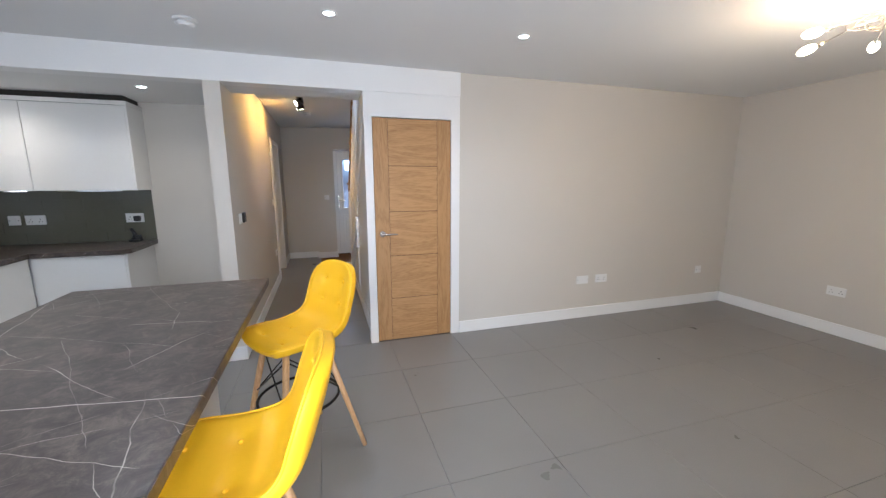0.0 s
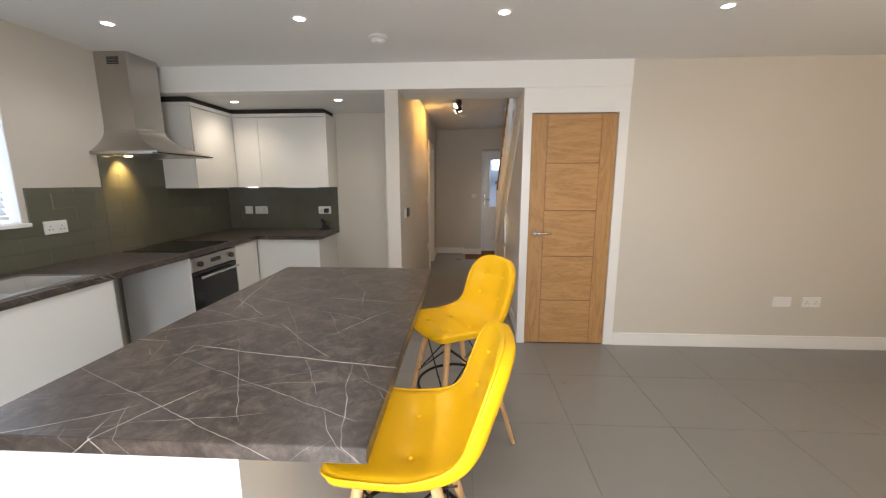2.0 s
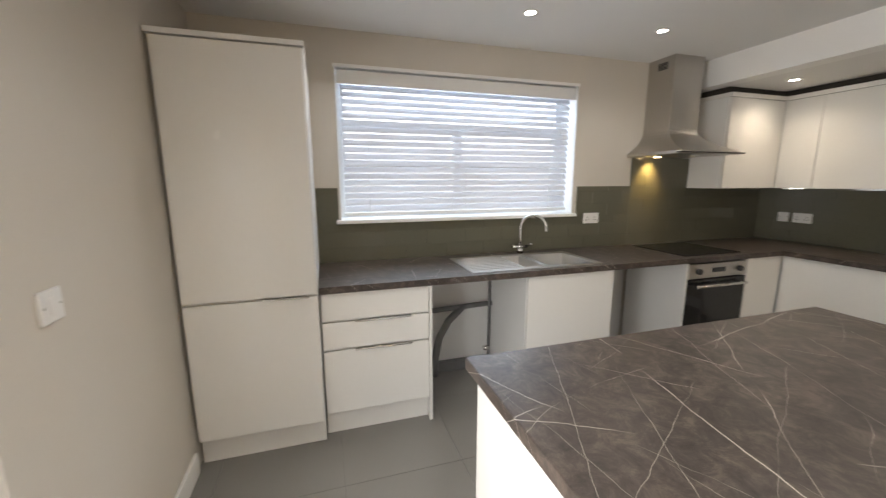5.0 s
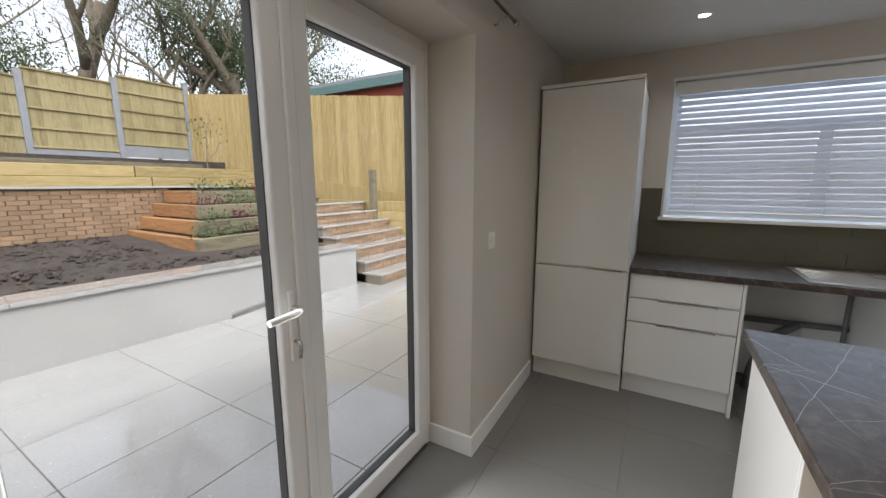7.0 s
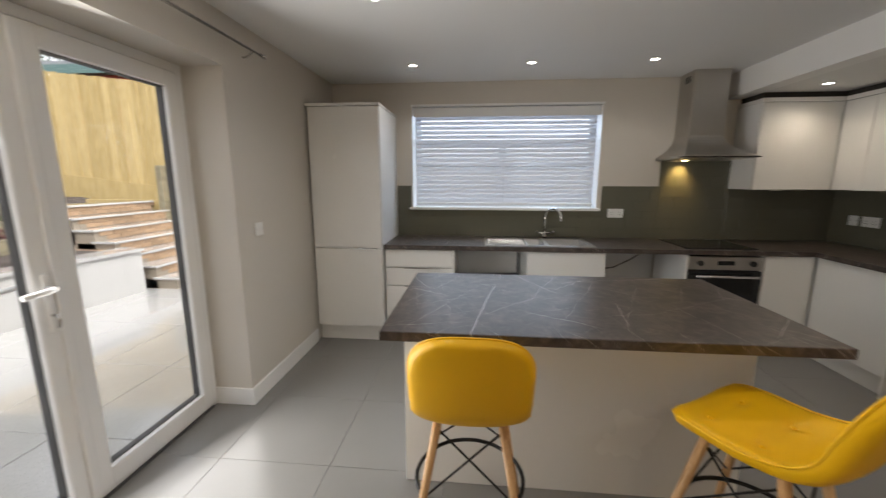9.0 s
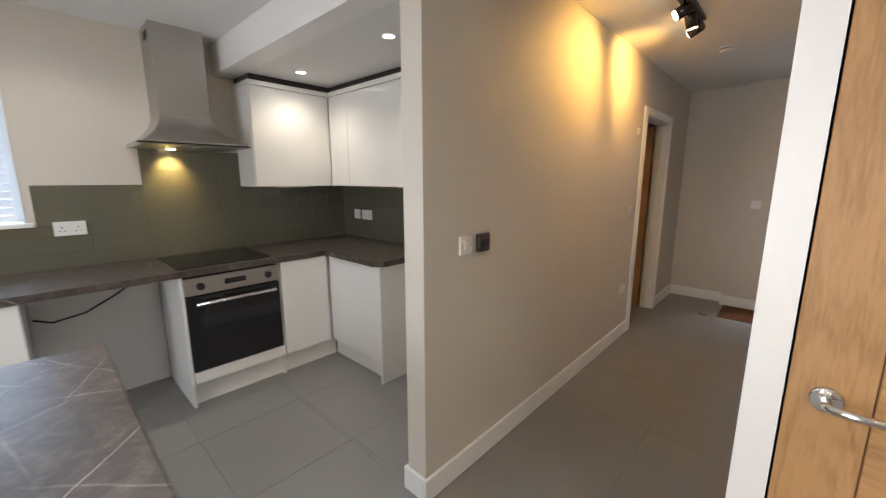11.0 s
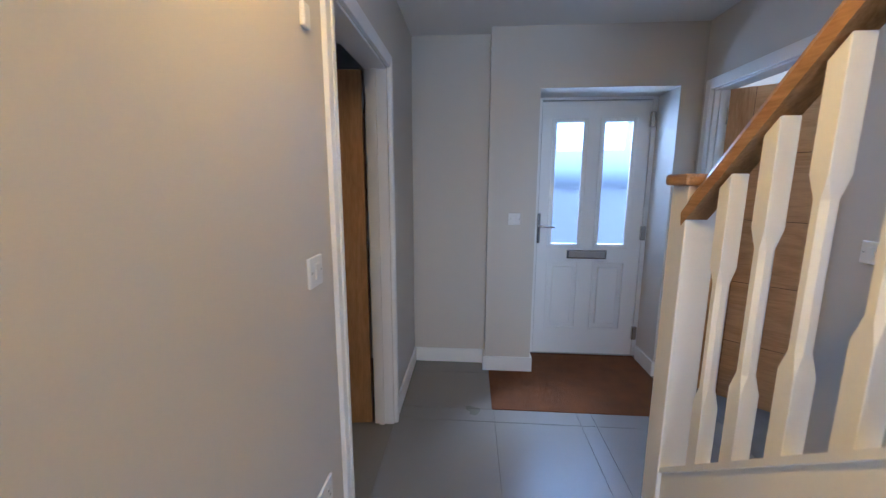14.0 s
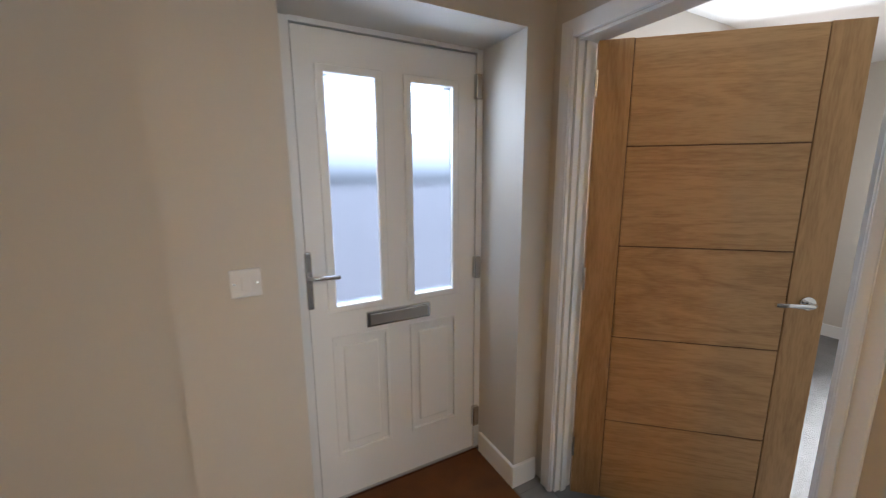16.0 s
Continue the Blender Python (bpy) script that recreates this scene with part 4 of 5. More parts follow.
part("valve", disc(-2.86, 1.45, 0.16, 0.02, 0.05, axis="y", bevel=0.004), CHROME, p)
part("bottom_rail", box(-2.93, -2.87, 0.87, 1.49, 0, 0.07), PIPE, p)
cb = thing("power_cable", (-2.85, 2.4, 0.5), "black power cable hanging in an empty appliance bay", "cable")
part("cable", tube([(-2.9, 2.17, 0.62), (-2.88, 2.25, 0.59), (-2.86, 2.4, 0.62), (-2.86, 2.55, 0.70), (-2.86, 2.68, 0.79), (-2.88, 2.74, 0.84)], 0.006, 8), BLACK, cb)


# ---- sockets and switches ----
def plate(name, x, y, z, face, w=0.086, h=0.086, label="", cat="socket", kind="switch", mat_=None):
    """A wall plate with rockers or socket holes. face: the wall's normal, +x, -x, +y or -y."""
    r = thing(name, (x, y, z), label, cat)
    sx, sy = {"+x": (1, 0), "-x": (-1, 0), "+y": (0, 1), "-y": (0, -1)}[face]
    def slab(u0, u1, v0, v1, d0, d1, bev=0.0):
        if sx:
            a, b = sorted((x + sx * d0, x + sx * d1)); return box(a, b, y + u0, y + u1, z + v0, z + v1, bev)
        a, b = sorted((y + sy * d0, y + sy * d1)); return box(x + u0, x + u1, a, b, z + v0, z + v1, bev)
    part("plate", slab(-w / 2, w / 2, -h / 2, h / 2, 0, 0.01, 0.003), mat_ or PLASTIC, r)
    if kind == "switch":
        part("rocker", slab(-0.012, 0.012, -0.022, 0.022, 0.009, 0.014, 0.002), PLASTIC, r)
    if kind == "socket":
        for c in ((-0.036, 0.036) if w > 0.1 else (0,)):
            part("rocker", slab(c - 0.008, c + 0.008, 0.016, 0.032, 0.009, 0.013, 0.001), PLASTIC, r)
            for u, v in ((0, 0.008), (-0.011, -0.014), (0.011, -0.014)):
                part("pin_hole", slab(c + u - 0.003, c + u + 0.003, v - 0.004, v + 0.004, 0.009, 0.0105), BLACK, r)
    for u in (-w / 2 + 0.012, w / 2 - 0.012):
        part("screw_cap", slab(u - 0.003, u + 0.003, -0.003, 0.003, 0.009, 0.011), PLASTIC if kind == "socket" else SATIN, r)
    return r


S2 = "white plastic double wall socket"
plate("wall_socket", XW + 0.011, 2.40, 1.145, "+x", 0.146, 0.086, "white plastic double socket on green tiles", kind="socket")
plate("wall_switch", -2.70, YK - 0.011, 1.12, "-y", 0.086, 0.086, "white plastic cooker switch on green tiles", "switch")
plate("wall_socket", -2.55, YK - 0.011, 1.12, "-y", 0.146, 0.086, "white plastic double socket on green tiles", kind="socket")
plate("wall_socket", -1.80, YK - 0.011, 1.12, "-y", 0.146, 0.086, "white plastic double socket with a plug in it", kind="socket")
plate("wall_socket", 2.53, YN, 0.42, "-y", 0.146, 0.086, S2 + " low on the beige wall", kind="blank")
plate("wall_socket", 2.77, YN, 0.42, "-y", 0.146, 0.086, S2 + " low on the beige wall", kind="socket")
plate("wall_socket", 4.16, YN, 0.42, "-y", 0.086, 0.086, "white blank wall plate low on the beige wall", kind="blank")
plate("wall_socket", XE, 2.19, 0.42, "-x", 0.146, 0.086, S2 + " low on the living room wall", kind="socket")
plate("light_switch", -1.46, YS, 1.14, "+y", 0.086, 0.086, "white plastic light switch beside the patio doors", "switch")
plate("light_switch", -0.75, 3.56, 1.15, "+x", 0.086, 0.086, "white plastic light switch at the hall corner", "switch")
plate("light_switch", -0.75, 5.84, 1.17, "+x", 0.086, 0.086, "white plastic light switch beside the hall door", "switch")
plate("wall_socket", -0.75, 5.80, 0.46, "+x", 0.146, 0.086, S2 + " low on the hall wall", kind="socket")
plate("light_switch", 0.0, 7.577, 1.165, "-y", 0.086, 0.086, "white plastic light switch beside the front door", "switch")
plate("light_switch", 1.2, 6.34, 1.16, "-x", 0.086, 0.086, "white plastic light switch on the stair wall", "switch")
th = thing("room_thermostat", (-0.74, 3.68, 1.15), "square black heating thermostat with a dim screen", "thermostat")
part("body", box(-0.75, -0.728, 3.637, 3.723, 1.107, 1.193, 0.006), BLACK, th)
part("screen", box(-0.729, -0.7265, 3.652, 3.708, 1.13, 1.165), mat("dim_screen", (0.03, 0.028, 0.05), 0.15, var=0.05), th)
ds = thing("desk_gadget", (-1.79, 4.28, WT), "small black plastic gadget standing on the worktop", "gadget")
part("base", box(-1.84, -1.75, 4.24, 4.32, WT, WT + 0.02, 0.006), BLACK, ds)
part("stand", tube([(-1.82, 4.30, WT + 0.015), (-1.80, 4.29, WT + 0.07), (-1.83, 4.29, WT + 0.12)], 0.016, 10), BLACK, ds)
part("cradle", box(-1.80, -1.75, 4.27, 4.30, WT + 0.015, WT + 0.06, 0.008), BLACK, ds)
part("plug", box(-1.80, -1.75, 4.29, 4.338, 1.09, 1.14, 0.008), BLACK, ds)
sn = thing("door_sensor", (-0.75, 5.86, 1.84), "small white contact sensor above the light switch", "sensor")
part("case", box(-0.75, -0.735, 5.84, 5.88, 1.81, 1.87, 0.005), PLASTIC, sn)

# ---- ceiling fittings ----
for x, y, z in DOWNLIGHTS:
    d = thing("downlight", (x, y, z), "round white recessed downlight, lit", "downlight", "recessed ceiling lights")
    own = bmesh.new()
    n = 28
    rs = [(0.043, z), (0.042, z - 0.004), (0.031, z - 0.005), (0.028, z - 0.001)]
    loops = [[own.verts.new((x + r * math.cos(2 * math.pi * k / n), y + r * math.sin(2 * math.pi * k / n), zz)) for k in range(n)] for r, zz in rs]
    for a, b in zip(loops, loops[1:]):
        for k in range(n):
            own.faces.new((a[k], a[(k + 1) % n], b[(k + 1) % n], b[k])).smooth = True
    part("bezel", own, PLASTIC, d)
    part("lens", disc(x, y, z - 0.0015, 0.029, 0.003), LAMPFACE, d, "glowing lamp face")


def smoke_alarm(name, x, y, z):
    s = thing(name, (x, y, z), "round white smoke alarm on the ceiling", "smoke alarm")
    part("base", disc(x, y, z - 0.006, 0.062, 0.012, bevel=0.003), PLASTIC, s)
    part("cover", disc(x, y, z - 0.026, 0.05, 0.03, bevel=0.012), PLASTIC, s)
    part("test_button", disc(x + 0.02, y, z - 0.042, 0.008, 0.004), PLASTIC, s)


smoke_alarm("smoke_alarm", -0.78, 2.72, CZ)
smoke_alarm("smoke_alarm", -0.22, 6.05, HZ)

# hall spotlight bar
hs = thing("spotlight_bar", (-0.27, 5.05, HZ), "dark metal ceiling bar with three adjustable spotlights, lit", "spotlight")
part("ceiling_plate", box(-0.305, -0.235, 4.82, 5.28, HZ - 0.022, HZ, 0.003), BLACK, hs)
BRONZE = mat("dark_chrome", (0.09, 0.08, 0.075), 0.25, 1.0, var=0.1, bump=0.0)
for y, aim, watts, cone in ((4.87, (-0.75, 4.66, 2.08), 22, 112), (5.05, (0.1, 5.8, 0.6), 21, 150), (5.23, (-0.75, 5.42, 2.2), 27, 100)):
    c0 = Vector((-0.27, y, HZ - 0.075))
    dv = (Vector(aim) - c0).normalized()
    head = part("spot_head", tube([c0 - dv * 0.035, c0 - dv * 0.03, c0 + dv * 0.045], 0.028, 16, r_end=0.033), BRONZE, hs)
    part("stem", tube([(-0.27, y, HZ - 0.02), c0], 0.007, 8), BRONZE, head)
    part("bulb", tube([c0 + dv * 0.044, c0 + dv * 0.05], 0.026, 16), BULB, head, "glowing bulb face")
    lamp("SPOT", watts, WARM, c0 + dv * 0.056, aim, 0.025, cone, 1.0)

# living room light: scribbled wire ball with glass bulbs on arms
LX, LY = 2.62, 1.25
cl = thing("ceiling_light", (LX, LY, CZ), "chrome wire-nest ceiling light with frosted glass shades, lit", "ceiling light")
part("ceiling_rose", disc(LX, LY, CZ - 0.012, 0.06, 0.024, bevel=0.005), CHROME, cl)
part("stem", tube([(LX, LY, CZ - 0.02), (LX, LY, CZ - 0.14)], 0.008, 8), CHROME, cl)
rng = random.Random(5)
for k in range(16):
    r = rng.uniform(0.05, 0.12)
    tilt = Matrix.Rotation(rng.uniform(0, 3.1), 4, "Z") @ Matrix.Rotation(rng.uniform(-0.9, 0.9), 4, "X")
    c0 = Vector((LX + rng.uniform(-0.07, 0.07), LY + rng.uniform(-0.07, 0.07), CZ - 0.14 + rng.uniform(-0.02, 0.02)))
    part("wire_loop", tube([c0 + tilt @ Vector((r * math.cos(2 * math.pi * j / 20), r * 0.7 * math.sin(2 * math.pi * j / 20), 0)) for j in range(20)], 0.0018, 5, closed=True), CHROME, cl)
for k in range(6):
    a = 2 * math.pi * k / 6 + 0.58
    dv = Vector((math.cos(a), math.sin(a), -0.22))
    c0 = Vector((LX, LY, CZ - 0.13))
    arm = part("arm", tube([c0, c0 + dv * 0.14 + Vector((0, 0, 0.012)), c0 + dv * 0.26], 0.004, 8), CHROME, cl)
    part("lamp_holder", tube([c0 + dv * 0.25, c0 + dv * 0.285], 0.011, 10), CHROME, arm)
    own = bmesh.new()
    bmesh.ops.create_uvsphere(own, u_segments=14, v_segments=10, radius=1)
    q = dv.to_track_quat("Z", "Y").to_matrix().to_4x4()
    bmesh.ops.transform(own, matrix=Matrix.Translation(c0 + dv * 0.325) @ q @ Matrix.Diagonal((0.024, 0.024, 0.048, 1)), verts=own.verts)
    for f in own.faces:
        f.smooth = True
    part("bulb", own, BULB if k != 4 else PLASTIC, arm, "glowing frosted glass shade" if k != 4 else "unlit frosted glass shade")
lamp("POINT", 13, (1.0, 0.78, 0.54), (LX, LY, CZ - 0.55), None, 0.12)
lamp("POINT", 3.2, (1.0, 0.46, 0.08), (LX - 0.14, LY + 0.14, CZ - 0.13), None, 0.03)

# ---- stairs ----
SL = 0.885


def zs(y):
    return 0.49 + SL * (5.965 - y)


st = thing("staircase", (0.8, 5.0, 0), "carpeted staircase rising from the hall", "stairs", kind="structure")
for i in range(11):
    yf = 6.0 - i * 0.2225
    bm = box(0.362, 1.199, max(yf - 0.25, 3.51), yf, 0.0 if i < 2 else (i - 1) * 0.197 - 0.05, (i + 1) * 0.197, 0.012)
    part("step", bm, CARPET, st, "grey carpeted step")
ys, ye = 5.962, 3.52
part("string", prism([(ys, zs(ys)), (ye, zs(ye)), (ye, zs(ye) - 0.275), (ys, zs(ys) - 0.275)], 0.318, 0.36, "x"), TRIM, st, "white painted stair string")
part("string_cap", prism([(ys, zs(ys) + 0.02), (ye, zs(ye) + 0.02), (ye, zs(ye)), (ys, zs(ys))], 0.309, 0.369, "x"), TRIM, st, "white baluster base rail")
mid0, mid1 = 4.925, 4.832
under = prism([(ys, zs(ys) - 0.275), (ys, zs(ys) - 0.362), (mid0, zs(mid0) - 0.362), (mid0, 0.0), (mid1, 0.0), (mid1, zs(mid1) - 0.362), (ye, zs(ye) - 0.362), (ye, zs(ye) - 0.275)], 0.321, 0.352, "x")
part("under_frame", under, TRIM, st, "white painted framing below the string")
part("under_board", prism([(ys, 0.0), (ye, 0.0), (ye, zs(ye) - 0.275), (ys, zs(ys) - 0.275)], 0.3535, 0.3575, "x"), TRIM, st, "white backing board")
cd = thing("understair_cupboard_door", (0.34, 4.2, 0.5), "white sloped understairs cupboard door with edge-pull", "cupboard door")
part("door", prism([(mid1 - 0.004, 0.0), (ye, 0.0), (ye, zs(ye) - 0.366), (mid1 - 0.004, zs(mid1) - 0.368)], 0.336, 0.352, "x"), TRIM, cd)
part("edge_pull", box(0.305, 0.336, 4.797, 4.826, 0.635, 1.04, 0.002), SATIN, cd, "grey aluminium edge-pull")
cd = thing("understair_small_door", (0.34, 5.3, 0.3), "low white sloped understairs panel door", "cupboard door")
part("door", prism([(5.955, 0.0), (mid0 + 0.004, 0.0), (mid0 + 0.004, zs(mid0) - 0.368), (5.955, zs(5.955) - 0.367)], 0.348, 0.353, "x"), TRIM, cd)
nw = thing("newel_post", (0.35, 6.01, 0), "white square newel post with oak cap", "newel post")
part("post", box(0.305, 0.395, 5.962, 6.052, 0, 1.41, 0.004), TRIM, nw)
part("cap", box(0.288, 0.412, 5.945, 6.069, 1.41, 1.443, 0.009), OAKY, nw, "oak newel cap")
hr = thing("handrail", (0.35, 5.0, 1.6), "oiled oak handrail on white balusters", "handrail")
hz = lambda y: 1.405 + SL * (5.95 - y)
own = bmesh.new()
pr = [(-0.03, -0.06), (0.03, -0.06), (0.033, -0.032), (0.022, -0.012), (0.012, 0.0), (-0.012, 0.0), (-0.022, -0.012), (-0.033, -0.032)]
ya, yb = 5.985, 4.66
va = [own.verts.new((0.335 + u, ya, hz(ya) + v * 1.35)) for u, v in pr]
vb = [own.verts.new((0.335 + u, yb, hz(yb) + v * 1.35)) for u, v in pr]
own.faces.new(va); own.faces.new(vb[::-1])
for k in range(len(pr)):
    own.faces.new((va[k], vb[k], vb[(k + 1) % len(pr)], va[(k + 1) % len(pr)]))
fin(own)
part("rail", own, OAKY, hr)


def baluster():
    """Stop-chamfered square spindle between the sloped base rail and the handrail."""
    own = bmesh.new()
    rings = []
    for z, k, c in ((-0.012, 0.0205, 0.001), (0.19, 0.0205, 0.001), (0.235, 0.0165, 0.009), (0.53, 0.0165, 0.009), (0.575, 0.0205, 0.001), (0.79, 0.0205, 0.001)):
        ring = []
        for sx, sy in ((1, -1), (1, 1), (-1, 1), (-1, -1)):
            pts = [(sx * k, sy * (k - c)), (sx * (k - c), sy * k)]
            ring += pts if sx * sy > 0 else pts[::-1]
        rings.append([own.verts.new((u, v, z - (v * SL if z in (-0.012, 0.79) else 0))) for u, v in ring])
    for a, b in zip(rings, rings[1:]):
        for k in range(8):
            own.faces.new((a[k], a[(k + 1) % 8], b[(k + 1) % 8], b[k]))
    own.faces.new(rings[0][::-1]); own.faces.new(rings[-1]); fin(own)
    return own


me = bpy.data.meshes.new("baluster")
own = baluster(); own.to_mesh(me); own.free(); me.materials.append(TRIM)
y = 5.828
while y > 4.68:
    b = new("baluster", me)
    b.location = Vector((0.338, y, zs(y) + 0.02)) - ORIGIN[hr]
    b.parent = hr
    y -= 0.1275

# ---- bar stools ----


def stool_point(s, v):
    """A point of the padded shell: s runs from the seat's front edge to the top of the back, v across from -1 to 1."""
    keys = ((0.0, 0.222, 0.662, 0.205), (0.06, 0.205, 0.678, 0.21), (0.25, 0.10, 0.678, 0.22), (0.42, -0.02, 0.67, 0.22), (0.54, -0.12, 0.676, 0.21),
            (0.62, -0.175, 0.708, 0.2), (0.70, -0.207, 0.768, 0.197), (0.82, -0.238, 0.868, 0.197), (0.92, -0.261, 0.948, 0.197), (1.0, -0.278, 1.02, 0.197))
    for a, b in zip(keys, keys[1:]):
        if s <= b[0] + 1e-9:
            q = (s - a[0]) / (b[0] - a[0])
            x, z, w = (a[i] + (b[i] - a[i]) * q for i in (1, 2, 3))
            break
    top, front = max(0.0, (s - 0.8) / 0.2), max(0.0, (0.2 - s) / 0.2)
    w *= max(0.0, 1 - top ** 3.0) ** (1 / 2.8) * max(0.0, 1 - front ** 3.0) ** (1 / 3.0)
    y = w * v
    back = min(max((s - 0.55) / 0.2, 0), 1)
    bend = (y / 0.2) ** 2
    fold = math.exp(-((s - 0.58) / 0.12) ** 2)
    return Vector((x + back * 0.04 * bend + fold * 0.02 * bend ** 2, y, z + (1 - back) * 0.02 * bend + fold * 0.012 * bend ** 2))


BUTTONS = ((0.2, -0.45), (0.2, 0.45), (0.42, -0.45), (0.42, 0.45), (0.74, -0.42), (0.74, 0.42), (0.88, -0.42), (0.88, 0.42))


def shell_mesh():
    nu, nv, th = 56, 24, 0.036
    along_s = [min(max(0.5 - 0.5 * math.cos(math.pi * i / nu), 0.0012), 0.9988) for i in range(nu + 1)]
    grid = [[stool_point(q, -1 + 2 * j / nv) for j in range(nv + 1)] for q in along_s]
    for _ in range(4):   # ease the fold between seat and back
        grid = [[(grid[i - 1][j] + grid[i][j] * 2 + grid[i + 1][j]) / 4 if 0 < i < nu else grid[i][j] for j in range(nv + 1)] for i in range(nu + 1)]
    own = bmesh.new()
    top, low = [], []
    for i in range(nu + 1):
        rt, rl = [], []
        for j in range(nv + 1):
            du = grid[min(i + 1, nu)][j] - grid[max(i - 1, 0)][j]
            dv = grid[i][min(j + 1, nv)] - grid[i][max(j - 1, 0)]
            nrm = dv.cross(du).normalized()
            s, v = along_s[i], -1 + 2 * j / nv
            edge = min(1.0, i / 6, (nu - i) / 6, j / 3.0, (nv - j) / 3.0)
            round_ = math.sqrt(max(1 - (1 - edge) ** 2, 0))
            puff = 0.011 * round_
            for bs, bv in BUTTONS:
                d2 = ((s - bs) * 0.95) ** 2 + ((v - bv) * 0.2) ** 2
                puff -= 0.011 * math.exp(-d2 / 0.0008)
            for bs in (0.2, 0.42, 0.74, 0.88):   # soft valleys that join the buttons
                puff -= 0.0036 * math.exp(-((s - bs) / 0.016) ** 2) * math.exp(-(v / 0.55) ** 4)
            rt.append(own.verts.new(grid[i][j] + nrm * puff))
            rl.append(own.verts.new(grid[i][j] - nrm * (0.004 + (th - 0.004) * round_)))
        top.append(rt); low.append(rl)
    for i in range(nu):
        for j in range(nv):
            own.faces.new((top[i][j], top[i + 1][j], top[i + 1][j + 1], top[i][j + 1]))
            own.faces.new((low[i][j], low[i][j + 1], low[i + 1][j + 1], low[i + 1][j]))
    for i in range(nu):
        own.faces.new((top[i][0], low[i][0], low[i + 1][0], top[i + 1][0])); own.faces.new((top[i][nv], top[i + 1][nv], low[i + 1][nv], low[i][nv]))
    for j in range(nv):
        own.faces.new((top[0][j], top[0][j + 1], low[0][j + 1], low[0][j])); own.faces.new((top[nu][j], low[nu][j], low[nu][j + 1], top[nu][j + 1]))
    for f in own.faces:
        f.smooth = True
    return fin(own)


def bar_stool():
    root = thing("bar_stool", (0, 0, 0), "yellow button-tufted bar stool on beech legs with black wire footrest", "bar stool", "stools at the island")
    sh = part("seat_shell", shell_mesh(), YELLOW, root)
    run = [0.5 - 0.5 * math.cos(math.pi * k / 60) for k in range(61)]
    rim = [stool_point(q, -1) for q in run[1:-1]] + [stool_point(1, 0)] + [stool_point(q, 1) for q in run[-2:0:-1]] + [stool_point(0, 0)]
    for _ in range(3):
        rim = [(rim[k - 1] + rim[k] * 2 + rim[(k + 1) % len(rim)]) / 4 for k in range(len(rim))]
    part("piping", tube(rim, 0.0045, 6, closed=True), YELLOW, sh, "yellow piped edge seam")
    for k, (s, v) in enumerate(BUTTONS):
        p = stool_point(s, v)
        own = bmesh.new()
        bmesh.ops.create_uvsphere(own, u_segments=10, v_segments=6, radius=0.008)
        bmesh.ops.translate(own, vec=p + Vector((0.002, 0, 0.002)), verts=own.verts)
        part("button", own, YELLOW, sh)
    top = [(sx * 0.10 + 0.02, sy * 0.11, 0.645) for sx in (1, -1) for sy in (1, -1)]
    foot = [(sx * 0.235 + 0.0, sy * 0.225, 0.0) for sx in (1, -1) for sy in (1, -1)]
    for a, b in zip(top, foot):
        part("leg", tube([a, ((a[0] + b[0]) / 2, (a[1] + b[1]) / 2, 0.32), b], 0.017, 12, r_end=0.012), BEECH, root)
    part("seat_bracket", box(-0.10, 0.14, -0.015, 0.015, 0.632, 0.652, 0.003), WIRE, root)
    part("seat_bracket", box(-0.10, 0.14, -0.12, -0.095, 0.632, 0.652, 0.003), WIRE, root)
    part("seat_bracket", box(-0.10, 0.14, 0.095, 0.12, 0.632, 0.652, 0.003), WIRE, root)
    def along(k, z):
        a, b = Vector(top[k]), Vector(foot[k])
        return a + (b - a) * ((a.z - z) / a.z)
    for i, j in ((0, 1), (2, 3), (0, 2), (1, 3)):
        part("cross_wire", tube([along(i, 0.60), along(j, 0.36)], 0.004, 8), WIRE, root)
        part("cross_wire", tube([along(j, 0.60), along(i, 0.36)], 0.004, 8), WIRE, root)
    r = 0.205
    part("foot_ring", tube([(0.012 + r * math.cos(2 * math.pi * k / 36), r * math.sin(2 * math.pi * k / 36), 0.33) for k in range(36)], 0.008, 8, closed=True), WIRE, root)
    return root


stool = bar_stool()
stool.matrix_world = pose(-0.365, 1.05, 0, 0, 0, 180)
copy_thing(stool, pose(-0.235, 2.0, 0, 0, 0, 212))

# unseen window, added to give the stairwell fill lamp an opening
lw_ = thing("landing_window", (0.8, 3.4, 3.0), "unseen white framed window added high in the stairwell for its light", "window", kind="structure")
bm = box(0.53, 0.57, 3.40, 3.44, 3.0, 4.0); box(1.03, 1.07, 3.40, 3.44, 3.0, 4.0, bm=bm); box(0.57, 1.03, 3.40, 3.44, 3.0, 3.04, bm=bm); box(0.57, 1.03, 3.40, 3.44, 3.96, 4.0, bm=bm)
part("window_frame", bm, UPVC, lw_)
part("pane", box(0.57, 1.03, 3.418, 3.422, 3.04, 3.96), FROST, lw_).visible_shadow = False

# ---- garden ----
SOIL = mat("dark_soil", (0.055, 0.043, 0.035), 0.95, var=0.5, scale=4, fine=40, bump=0.9)
GRASS = mat("rough_turf", (0.06, 0.085, 0.03), 0.9, var=0.4, scale=3, fine=80, bump=0.8)
SLABM = mat("pale_porcelain_paving", (0.4, 0.39, 0.37), 0.07, var=0.12, scale=2.2, fine=60, bump=0.01, coat=0.9, per_object=0.3)
PJOINT = mat("grey_paving_joint", (0.16, 0.15, 0.14), 0.9, var=0.2)
RENDER = mat("white_render", (0.4, 0.39, 0.365), 0.85, var=0.08, scale=2, fine=120, bump=0.15)
